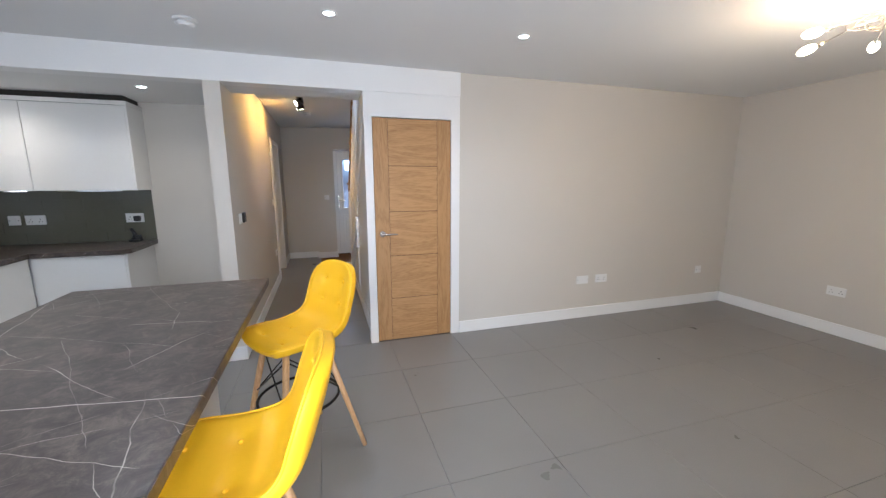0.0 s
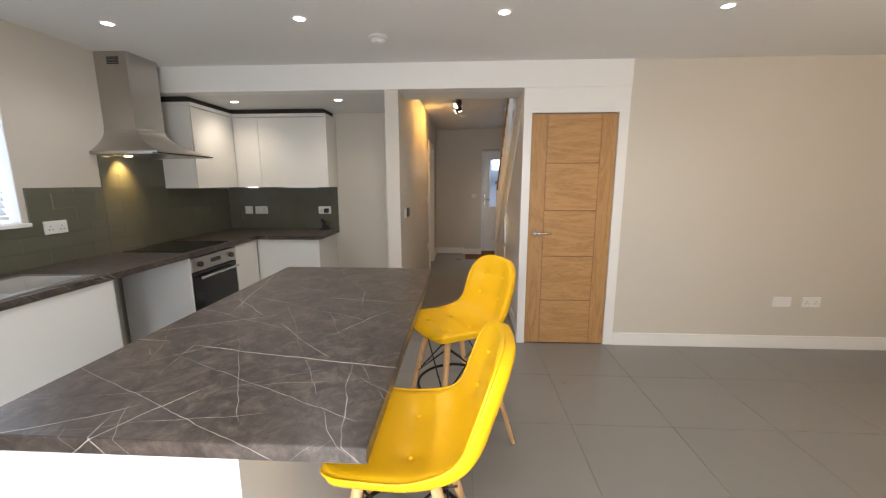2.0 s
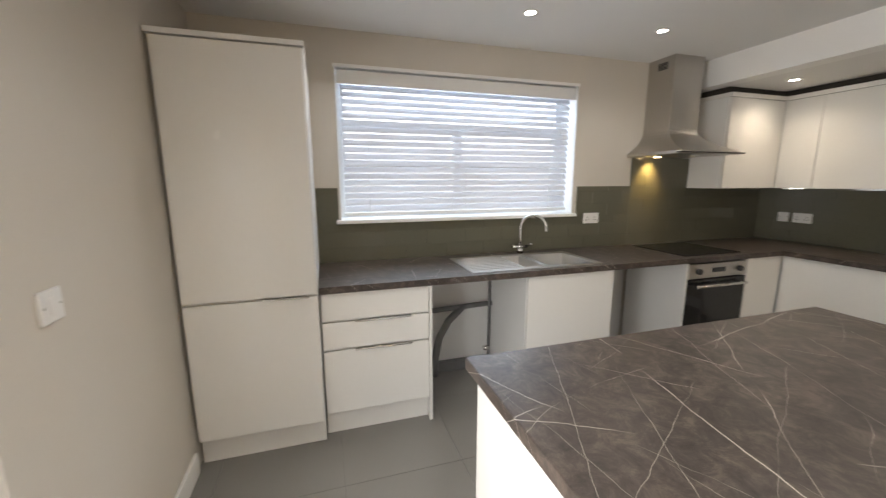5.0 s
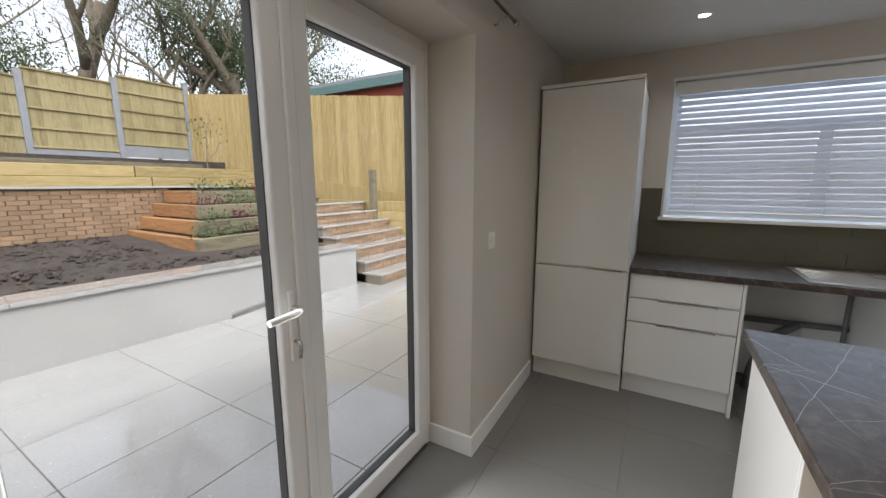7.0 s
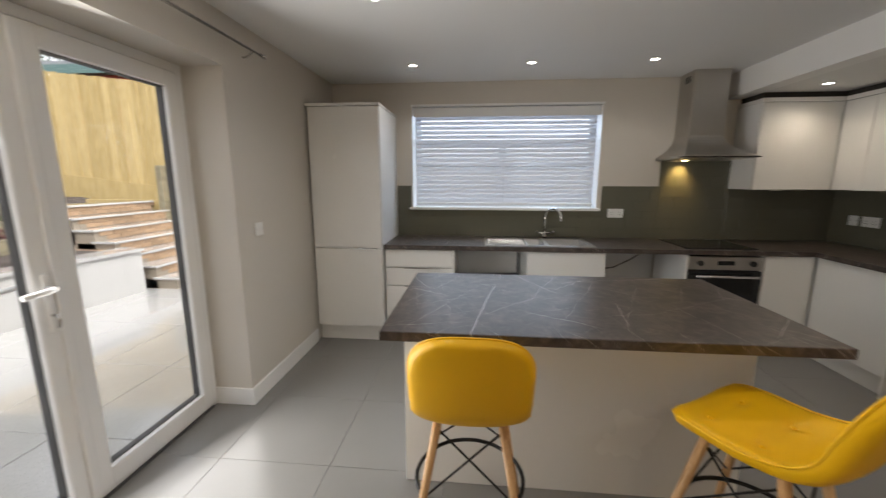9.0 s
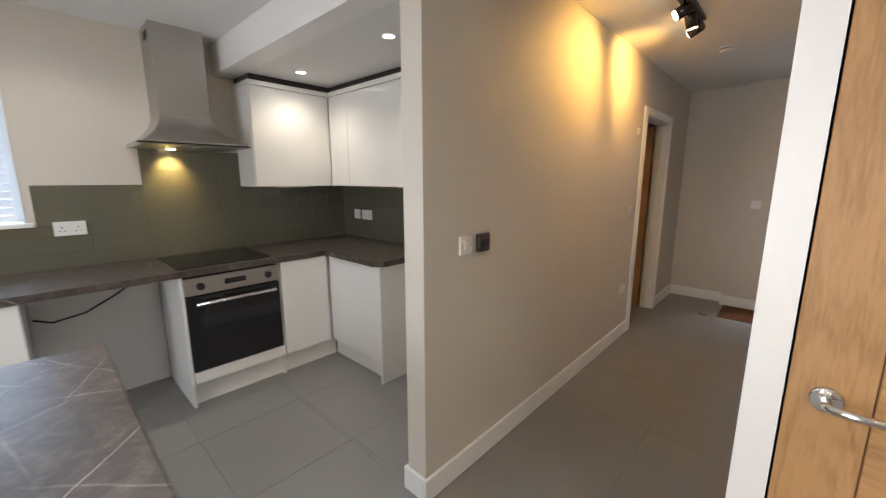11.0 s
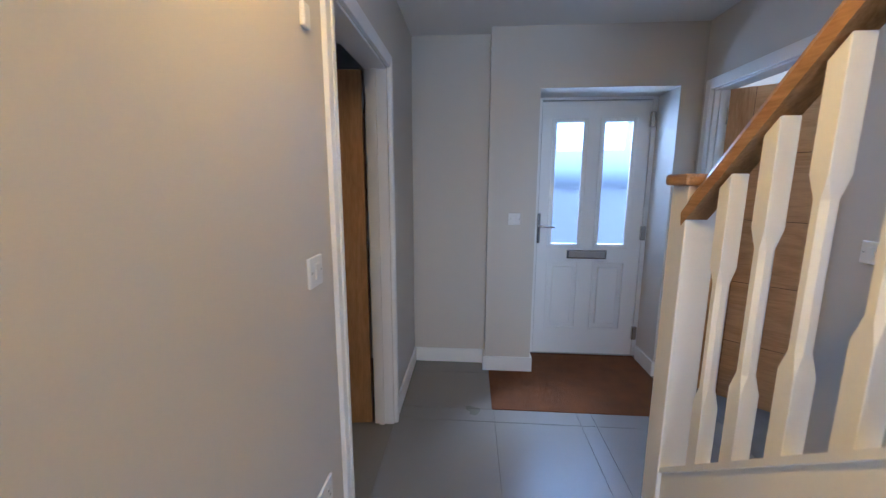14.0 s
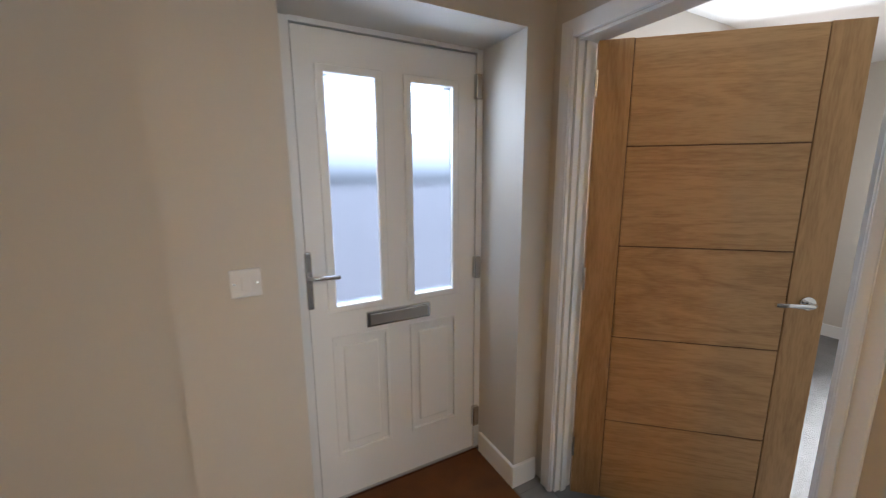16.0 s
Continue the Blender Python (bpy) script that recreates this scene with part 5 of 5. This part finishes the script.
BRICKM = mat("buff_red_brick", (0.28, 0.185, 0.11), 0.85, var=0.35, scale=9, fine=90, bump=0.4, per_object=1.2)
MORTAR = mat("pale_mortar", (0.22, 0.185, 0.14), 0.95, var=0.2)
SLEEPER = wood("weathered_sleeper", (0.09, 0.077, 0.047), (0.22, 0.19, 0.12), "x", 0.8, 0.7)
SLEEPERO = wood("orange_sleeper_end", (0.22, 0.1, 0.035), (0.37, 0.19, 0.075), "y", 0.8, 0.7)
SLEEPERN = wood("fresh_pine_sleeper", (0.25, 0.185, 0.075), (0.42, 0.32, 0.14), "x", 0.75, 0.7)
FENCEP = wood("treated_pine_board", (0.3, 0.215, 0.08), (0.46, 0.35, 0.16), "z", 0.75, 1.0)
FENCEO = wood("aged_fence_board", (0.19, 0.155, 0.07), (0.33, 0.275, 0.14), "z", 0.8, 1.0)
CONC = mat("concrete_post", (0.24, 0.25, 0.26), 0.9, var=0.15, fine=90, bump=0.3)
BARK = mat("tree_bark", (0.2, 0.165, 0.12), 0.95, var=0.35, scale=6, fine=40, bump=0.9)
LEAF = mat("evergreen_leaf", (0.05, 0.075, 0.022), 0.6, var=0.5, scale=2, fine=6, bump=0.0)
LEAF2 = mat("shrub_leaf", (0.07, 0.11, 0.035), 0.6, var=0.5, scale=4, fine=9, bump=0.0)
HEATHER = mat("dark_red_foliage", (0.12, 0.03, 0.035), 0.7, var=0.4, scale=6, fine=20)
SHEDRED = mat("red_painted_boards", (0.3, 0.06, 0.035), 0.7, var=0.15)
TEAL = mat("grey_green_fascia", (0.1, 0.17, 0.16), 0.6, var=0.1)
DRIVE = mat("pinkish_block_paving", (0.3, 0.26, 0.24), 0.8, var=0.2, scale=3, fine=30, bump=0.2)
PZ0 = -0.12


def wall_line(x):
    return -4.42 + (3.2 - min(max(x, -9), 9)) * 0.1035


def ground_height(x, d):
    """d: metres behind the rendered wall's face, negative on the house side."""
    if d < 0.1:
        return -0.14
    if x < -3.9:
        return max(-0.14, min((d - 0.3) * 0.45 - 0.3, 1.1))
    return 0.43 + max(0.0, d - 0.6) * 0.06 if d < 4.2 else (1.2 if d < 8.2 else 1.5)


own = bmesh.new()
xs = [-70, -40, -22, -14, -10, -8, -6.4, -5.6, -4.8, -3.98, -3.82] + [-3.2 + 0.7 * k for k in range(15)] + [8, 10, 15, 25, 45, 70]
yl = [(90, 0), (40, 0), (20, 0), (12, 0), (8.2, 0), (-0.7, 0), (-2.0, 0)] + [(-d, 1) for d in (-0.05, 0.09, 0.13, 0.4, 0.8, 1.2, 1.6, 2.0, 2.4, 2.8, 3.2, 3.7, 4.15, 4.3, 5, 6, 7, 8.1, 8.4, 10, 12, 16, 26, 40, 75)]
gv = []
for y, rel in yl:
    row = []
    for x in xs:
        yy = y + wall_line(x) if rel else y
        zz = ground_height(x, -y) if rel else -0.14
        row.append(own.verts.new((x, yy, zz + (noise.noise(Vector((x * 1.7, yy * 1.7, 0))) * 0.05 if rel and -y > 0.5 else 0))))
    gv.append(row)
for j in range(len(yl) - 1):
    for i in range(len(xs) - 1):
        own.faces.new((gv[j][i], gv[j][i + 1], gv[j + 1][i + 1], gv[j + 1][i]))
fin(own)
solid("ground", own, SOIL, "bare dug earth rising behind the house", "ground")
# oversized pale ground, added so the frosted panes don't show dark soil
solid("driveway", box(-60, 60, 7.97, 88, -0.3, -0.05), DRIVE, "pale ground added before the front door to brighten its frosted panes", "driveway")
solid("patio_bed", box(-6.4, 6.5, -4.4, -0.70, -0.2, PZ0 - 0.008), PJOINT, "grey joints between patio paving slabs", "pavement")

# rendered retaining wall, a little askew, with a stone coping
WA, WBk = Vector((3.2, -4.42)), Vector((-3.95, -3.68))
wd = (WBk - WA).normalized()
wn_ = Vector((wd.y, -wd.x))
if wn_.y > 0:
    wn_ = -wn_


def along_wall(a, b, near, far, z0, z1, bm=None):
    p = [WA + wd * a + wn_ * near, WA + wd * b + wn_ * near, WA + wd * b + wn_ * far, WA + wd * a + wn_ * far]
    return prism([(q.x, q.y) for q in p], z0, z1, "z", bm)


L = (WBk - WA).length
gw = thing("garden_wall", (-0.4, -4.1, PZ0), "low white rendered garden retaining wall with stone coping", "garden wall")
part("wall", along_wall(0, L, 0, 0.22, PZ0 - 0.05, 0.465), RENDER, gw)
k = 0.0
while k < L:
    part("coping_stone", along_wall(k + 0.002, min(k + 0.9, L + 0.03) - 0.002, -0.035, 0.32, 0.465, 0.505), SLABM, gw)
    k += 0.9

# steps beside the wall
gs = thing("garden_steps", (-4.9, -4.3, PZ0), "brick garden steps with pale stone treads", "steps")
for i in range(7):
    y0 = -3.30 - 0.31 * i
    z1 = PZ0 + 0.17 * (i + 1)
    x1 = -4.08 - (0.0 if i < 2 else 0.02)
    part("riser", box(-5.85, x1, y0 - 0.6, y0, z1 - 0.4 if i else PZ0 - 0.02, z1 - 0.035), MORTAR, gs, "mortared riser")
    part("tread", box(-5.87, x1 + 0.02, y0 - 0.36, y0 + 0.025, z1 - 0.035, z1, 0.004), SLABM, gs, "pale stone tread")
side = thing("timber_retaining_wall", (-6.0, -4.5, 0), "pale timber board retaining wall beside the steps", "retaining wall")
for i in range(6):
    part("board", box(-5.98, -5.9, -6.6, -3.1 + 0.0 * i, PZ0 + i * 0.2, PZ0 + i * 0.2 + 0.195, 0.006), FENCEP, side)
part("post", box(-5.9, -5.78, -4.95, -4.83, PZ0, 1.72, 0.006), SLEEPER, side)

# sleeper terraces
tr = thing("sleeper_terrace", (-3.3, -5.4, 0.5), "stepped planting terrace of timber sleepers", "planter")
for k in range(4):
    cx, cy, z0 = -2.42 - 0.2 * k, -5.15 - 0.33 * k, 0.46 + 0.215 * k
    part("sleeper", box(-4.05 + 0.02 * k, cx, cy - 0.12, cy, z0, z0 + 0.21, 0.012), SLEEPER, tr, "weathered timber sleeper")
    part("sleeper", box(cx - 0.12, cx, -7.3, cy - 0.121, z0, z0 + 0.21, 0.012), SLEEPERO, tr, "orange-stained sleeper end")
    part("soil", box(-4.05, cx - 0.12, cy - 0.46, cy - 0.12, z0, z0 + 0.18), SOIL, tr)
for k in range(4):
    part("side_cheek", box(-4.12, -4.051, -5.65 - 0.33 * k, -5.16 - 0.33 * k, -0.1, 0.65 + 0.215 * k), BRICKM, tr, "brick cheek beside the steps")
part("side_cheek", box(-4.12, -3.99, -5.16, -4.0, -0.1, 0.44), BRICKM, tr, "brick cheek beside the steps")
bw = thing("brick_garden_wall", (0, -7.3, 0.6), "rough buff brick wall with a flat stone top", "garden wall")
part("core", box(-3.1, 5.5, -7.5, -7.315, 0.5, 1.36), MORTAR, bw)
part("ledge", box(-4.2, 5.5, -7.58, -7.24, 1.36, 1.395, 0.006), SLABM, bw, "flat pale stone ledge")
brick_me = bpy.data.meshes.new("brick")
own = box(-0.105, 0.105, -0.02, 0.02, -0.033, 0.033, 0.006, seg=1); own.to_mesh(brick_me); own.free(); brick_me.materials.append(BRICKM)
for r in range(11):
    for c in range(17):
        x = -3.0 + c * 0.222 + (0.11 if r % 2 else 0)
        ob = new("brick", brick_me)
        ob.location = Vector((x, -7.31 + random.uniform(-0.008, 0.006), 0.63 + r * 0.0675)) - ORIGIN[bw]
        ob.parent = bw
for i in range(7):
    for r in range(2):
        for k in range(9):
            x = -5.73 + k * 0.222 - (0.11 if r else 0)
            if x < -4.19:
                ob = new("brick", brick_me)
                ob.location = Vector((x, -3.30 - 0.31 * i - 0.012 + random.uniform(-0.003, 0.003), PZ0 + 0.17 * i + 0.037 + 0.066 * r)) - ORIGIN[gs]
                ob.parent = gs
part("soil", box(-3.97, -3.3, -5.3, -3.95, -0.1, 0.45), SOIL, tr)
up = thing("upper_sleeper_bed", (-2, -8.2, 1.4), "raised bed edged with fresh yellow pine sleepers", "planter")
for r in range(2):
    x = -5.6 + 0.25 * r
    while x < 4.5:
        part("sleeper", box(x, x + 2.38, -8.2 - 0.03 * r, -8.08 - 0.03 * r, 1.36 + 0.2 * r, 1.555 + 0.2 * r, 0.01), SLEEPERN, up)
        x += 2.4
part("soil", box(-5.9, 4.5, -10.4, -8.2, 1.3, 1.72), SOIL, up)
up2 = thing("top_sleeper", (-3, -10.4, 1.7), "single weathered grey sleeper below the fence", "planter")
part("sleeper", box(-5.4, 4.0, -10.5, -10.35, 1.66, 1.93, 0.012), SLEEPER, up2)
part("soil", box(-6.1, 4.0, -12.6, -10.5, 1.6, 2.02), SOIL, up2)

# fences
fa = thing("back_fence", (-2, -12.6, 2), "weathered close-board fence panels between concrete posts", "fence")
x = -6.31
for k in range(5):
    zb = 2.32 - 0.22 * k
    part("post", box(x - 0.065, x + 0.065, -12.68, -12.54, 1.2, zb + 2.13, 0.006), CONC, fa, "grey concrete post")
    part("gravel_board", box(x + 0.057, x + 1.73, -12.63, -12.58, zb - 0.15, zb + 0.15), CONC, fa, "concrete gravel board")
    for j in range(12):
        part("board", box(x + 0.06 + j * 0.139, x + 0.06 + j * 0.139 + 0.15, -12.625 + 0.008 * (j % 2), -12.61 + 0.008 * (j % 2), zb + 0.15, zb + 1.98), FENCEO, fa)
    for z in (0.18, 0.62, 1.08, 1.55, 1.95):
        part("rail", box(x + 0.057, x + 1.73, -12.6, -12.565, zb + z, zb + z + 0.045, 0.004), FENCEO, fa)
    x += 1.79
fb = thing("side_fence", (-6.3, -8, 1.5), "fresh yellow close-board fence along the garden side", "fence")
y = -3.0
k = 0
base = lambda y: 1.12 + max(0, -y - 4.0) * 0.115
while y > -12.55:
    zb = base(y)
    part("board", box(-6.36 + 0.02 * (k % 2), -6.342 + 0.02 * (k % 2), y - 0.112 + random.uniform(0, 0.01), y, zb, zb + 2.05 + random.uniform(-0.012, 0.006)), FENCEP, fb)
    y -= 0.104
    k += 1
part("gravel_board", prism([(-3.0, 0.3), (-12.5, 1.0), (-12.5, base(-12.5) + 0.05), (-4, base(-4) + 0.05), (-3.0, base(-3) + 0.05)], -6.34, -6.3, "x"), FENCEP, fb)
nb = thing("neighbour_shed", (-9, -7, 1), "red boarded shed with grey-green fascia behind the fence", "shed")
part("wall", box(-11, -7.4, -9.5, -3.0, 0.5, 3.75), SHEDRED, nb)
part("fascia", box(-7.42, -7.2, -9.8, -2.8, 3.75, 3.95), TEAL, nb)
part("roof", prism([(-9.8, 3.95), (-2.8, 3.95), (-2.8, 4.02), (-9.8, 4.02)], -11.2, -7.2, "x"), CONC, nb)

# pale backdrop added outside the kitchen window so the lower slat gaps look bright
nh = thing("boundary_wall", (-8.2, 1.9, -0.14), "pale backdrop wall with grey coping, added to brighten the blind gaps", "garden wall")
part("wall", box(-8.4, -8.0, -1.4, 6.5, -0.14, 1.75), mat("pale_backdrop_render", (0.6, 0.6, 0.59), 0.85, var=0.08, scale=2, fine=90, bump=0.15), nh)
part("coping", box(-8.46, -7.94, -1.44, 6.54, 1.75, 1.81, 0.01), CONC, nh, "grey concrete coping")


# plants and trees
def leaves(own, centre, spread, count, size, rng):
    for _ in range(count):
        d = Vector((rng.gauss(0, 1), rng.gauss(0, 1), rng.gauss(0, 1)))
        p = Vector(centre) + Vector((d.x * spread[0], d.y * spread[1], d.z * spread[2])) * 0.5
        e = Euler((rng.uniform(0, 6.3), rng.uniform(0, 6.3), rng.uniform(0, 6.3))).to_matrix()
        s = size * rng.uniform(0.6, 1.3)
        vs = [own.verts.new(p + e @ Vector(q)) for q in ((-s, 0, 0), (0, -s * 0.45, 0.1 * s), (s, 0, 0), (0, s * 0.45, 0.1 * s))]
        own.faces.new(vs)


def limb(own, p, d, length, r, depth, rng, tips, gap=0.35):
    pts = [Vector(p)]
    d = Vector(d).normalized()
    n = 5
    for k in range(n):
        d = (d + Vector((rng.uniform(-1, 1), rng.uniform(-1, 1), rng.uniform(-0.5, 0.8))) * 0.16).normalized()
        pts.append(pts[-1] + d * length / n)
    tube(pts, r, 7 if depth > 1 else 4, own, r_end=r * 0.5)
    tips.append(pts[-1])
    if depth:
        for k in range(rng.choice((3, 4))):
            i = rng.randint(2, n)
            side_ = Vector((rng.uniform(-1, 1), rng.uniform(-1, 1), rng.uniform(-0.1, 0.9))).normalized()
            limb(own, pts[i], (d * 0.55 + side_ * 0.8), length * rng.uniform(0.5, 0.75), r * 0.5, depth - 1, rng, tips)


def tree(name, at, height, r, depth, seed, label, leafy=0, lean=(0, 0), leaf_size=0.05):
    rng = random.Random(seed)
    root = thing(name, at, label, "tree")
    own, tips = bmesh.new(), []
    limb(own, at, (lean[0], lean[1], 1), height, r, depth, rng, tips)
    part("trunk", own, BARK, root)
    if leafy:
        own = bmesh.new()
        for t_ in tips:
            leaves(own, t_, (0.8, 0.8, 0.7), leafy, leaf_size, rng)
        c = part("crown", own, LEAF, root, "uneven dark evergreen leaves")
        tagged(c, kind="stuff")
    return root


tree("tree", (-5.35, -17.5, 1.6), 6.0, 0.34, 4, 3, "tall bare tree with thick pale trunk behind the fence", 0, (0.05, 0))
tree("tree", (-7.2, -17.0, 1.6), 4.2, 0.075, 4, 8, "slender bare winter tree behind the fence", 0, (-0.1, 0))
tree("tree", (-9.5, -18.5, 1.6), 4.5, 0.08, 4, 12, "slender bare winter tree behind the fence", 0, (0.15, 0.1))
tree("tree", (-2.2, -19, 1.6), 5.0, 0.08, 4, 21, "slender bare winter tree behind the fence", 0)
tree("tree", (-9.1, -14.2, 1.6), 3.9, 0.36, 3, 5, "ivy-covered tree with a gnarled trunk beyond the fence", 150, (0.12, 0.05))
tree("evergreen_bush", (-3.3, -15.5, 1.6), 2.6, 0.1, 3, 6, "loose evergreen bush showing above the fence", 110)
tree("evergreen_bush", (-12.5, -10.5, 1.6), 3.0, 0.12, 3, 9, "dense evergreen bush beyond the shed", 110)
tree("evergreen_bush", (0.5, -15.5, 1.6), 2.6, 0.1, 3, 16, "loose evergreen bush showing above the fence", 110)
for k, (x, y, h, s) in enumerate(((-5.6, -15.8, 4.6, 41), (-6.4, -19.5, 5.2, 43), (-8.2, -16.2, 4.4, 47), (-3.0, -17.2, 4.8, 53), (-10.8, -17.5, 4.6, 59), (-1.0, -16.8, 4.8, 61))):
    tree("tree", (x, y, 1.6), h, 0.06 + 0.01 * (k % 3), 4, s, "slender bare winter tree behind the fence", 0, (0.1 * (k % 3 - 1), 0.05))
tree("tree", (-7.6, -14.8, 1.6), 3.6, 0.16, 3, 71, "ivy-covered tree with a gnarled trunk beyond the fence", 170, (-0.1, 0.0))
tree("tree", (-10.5, -13.2, 1.6), 4.0, 0.2, 3, 73, "ivy-covered tree with a gnarled trunk beyond the fence", 170, (0.05, 0.0))
sap = tree("sapling", (-5.1, -9.6, 1.7), 0.75, 0.02, 2, 31, "small young tree planted in the raised bed", 0)
own = bmesh.new(); rng = random.Random(4)
leaves(own, (-5.1, -9.6, 2.75), (0.42, 0.42, 0.4), 90, 0.04, rng)
part("crown", own, LEAF2, sap, "sparse green leaves")
for k in range(4):
    cy, z0 = -5.15 - 0.33 * k, 0.46 + 0.215 * k
    for j in range(3):
        x = -2.75 - 0.2 * k - 0.42 * j + random.uniform(-0.1, 0.1)
        red = (j + k) % 3 == 2
        pl = thing("terrace_plant", (x, cy - 0.25, z0 + 0.18), "low dark red heather in the terrace" if red else "low green herb in the terrace", "plant", "terrace plants")
        own = bmesh.new()
        leaves(own, (x, cy - 0.25, z0 + 0.25), (0.28, 0.2, 0.14), 150, 0.028, random.Random(k * 9 + j))
        part("foliage", own, HEATHER if red else LEAF2, pl)

# clods of dug earth on the bed
rng = random.Random(77)
own = bmesh.new()
for _ in range(2200):
    x, d = rng.uniform(-3.2, 3.4), 0.45 + 2.9 * rng.random()
    y = wall_line(x) - d
    if x < -2.1 and y < -4.9:
        continue
    one = bmesh.new()
    bmesh.ops.create_icosphere(one, subdivisions=1, radius=rng.uniform(0.015, 0.06) * rng.uniform(0.5, 1))
    for v in one.verts:
        v.co *= rng.uniform(0.65, 1.25)
        v.co.z *= 0.6
    bmesh.ops.translate(one, vec=(x, y, ground_height(x, d) + noise.noise(Vector((x * 1.7, y * 1.7, 0))) * 0.05 + 0.005), verts=one.verts)
    join(own, one)
solid("soil_clods", own, SOIL, "loose dark clods of dug garden earth", "soil", "stuff")

# paving slabs
sl_me = {}
patio = bpy.data.objects["patio_bed"]
rows_ = [(-0.925 - 0.63 * k, 0.63 if k else 0.225, 0.865) for k in range(6)]
for y0, d, off in rows_:
    x = -6.35 + off - 0.9
    while x < 6.3:
        a, b = max(x, -6.4), min(x + 0.9, 6.5)
        if b - a > 0.05:
            key = (round(b - a, 3), d)
            if key not in sl_me:
                own = box(-key[0] / 2 + 0.003, key[0] / 2 - 0.003, 0.003, d - 0.003, -0.03, 0.0, 0.002, seg=1)
                me = bpy.data.meshes.new("paving_slab"); own.to_mesh(me); own.free(); me.materials.append(SLABM)
                sl_me[key] = me
            ob = new("paving_slab", sl_me[key])
            ob.location = ((a + b) / 2, y0, PZ0)
            ob.parent = patio
        x += 0.9

# ---- floor tiles ----
P = 0.6
shared = {}


def floor_tile(x0, x1, y0, y1, parent):
    w, d = round(x1 - x0, 4), round(y1 - y0, 4)
    if w < 0.02 or d < 0.02:
        return
    if (w, d) not in shared:
        bm = box(-w / 2 + 0.001, w / 2 - 0.001, -d / 2 + 0.001, d / 2 - 0.001, -0.009, 0.0, 0.0008, seg=1)
        me = bpy.data.meshes.new("floor_tile"); bm.to_mesh(me); bm.free(); me.materials.append(TILE)
        shared[(w, d)] = me
    ob = new("floor_tile", shared[(w, d)])
    ob.location = ((x0 + x1) / 2, (y0 + y1) / 2, 0)
    ob.parent = parent


floor_ob = bpy.data.objects["floor"]
for rx0, rx1, ry0, ry1 in ((XW, XE, -0.64, YN), (XW, -0.865, YN, YK), (-0.75, 0.36, YN, 7.05), (0.36, 1.2, 6.0, 7.05), (-0.75, -0.16, 7.05, 7.70), (1.039, 1.2, 7.05, 7.577)):
    i0, i1 = math.floor((rx0 - 0.45) / P), math.ceil((rx1 - 0.45) / P)
    j0, j1 = math.floor((ry0 - 0.32) / P), math.ceil((ry1 - 0.32) / P)
    for i in range(i0, i1):
        for j in range(j0, j1):
            a, b = max(rx0, 0.45 + i * P), min(rx1, 0.45 + (i + 1) * P)
            c, d = max(ry0, 0.32 + j * P), min(ry1, 0.32 + (j + 1) * P)
            floor_tile(a, b, c, d, floor_ob)

# ---- splashback tiles ----


def splash(wall_name, axis, at, side, a0, a1, z0, z1, tw=0.30, th=0.10):
    """Brick-bonded glazed tiles on a grout bed against one wall."""
    if axis == "x":
        back = box(min(at, at + side * 0.003), max(at, at + side * 0.003), a0, a1, z0, z1)
    else:
        back = box(a0, a1, min(at, at + side * 0.003), max(at, at + side * 0.003), z0, z1)
    root = solid(wall_name, back, SGROUT, "olive green glazed brick-bond wall tiles", "wall tiles")
    row, z = 0, z0
    while z < z1 - 0.005:
        zt = min(z + th, z1)
        u = a0 - (tw / 2 if row % 2 else 0)
        while u < a1 - 0.005:
            u0, u1 = max(u, a0), min(u + tw, a1)
            if u1 - u0 > 0.006:
                w, h = round(u1 - u0, 4), round(zt - z, 4)
                key = (axis, side, w, h)
                if key not in shared:
                    if axis == "x":
                        bm = box(0.003 * side, 0.009 * side, -w / 2 + 0.0006, w / 2 - 0.0006, -h / 2 + 0.0006, h / 2 - 0.0006, 0.0008, seg=1)
                    else:
                        bm = box(-w / 2 + 0.0006, w / 2 - 0.0006, 0.003 * side, 0.009 * side, -h / 2 + 0.0006, h / 2 - 0.0006, 0.0008, seg=1)
                    me = bpy.data.meshes.new("wall_tile"); bm.to_mesh(me); bm.free(); me.materials.append(SPLASH)
                    shared[key] = me
                ob = new("wall_tile", shared[key])
                ob.location = (at, (u0 + u1) / 2, (z + zt) / 2) if axis == "x" else ((u0 + u1) / 2, at, (z + zt) / 2)
                ob.parent = root
            u += tw
        z = zt
        row += 1


splash("splashback_1", "x", XW, 1, 0.245, 2.785, WT, 1.165)
splash("splashback_2", "x", XW, 1, 2.26, 2.785, 1.165, 1.405)
splash("splashback_3", "x", XW, 1, 0.245, 0.385, 1.165, 1.405)
splash("splashback_4", "x", XW, 1, 2.785, 3.408, WT, 1.641)
splash("splashback_5", "x", XW, 1, 3.408, YK - 0.01, WT, 1.383)
splash("splashback_6", "y", YK, -1, XW, -1.645, WT, 1.383)
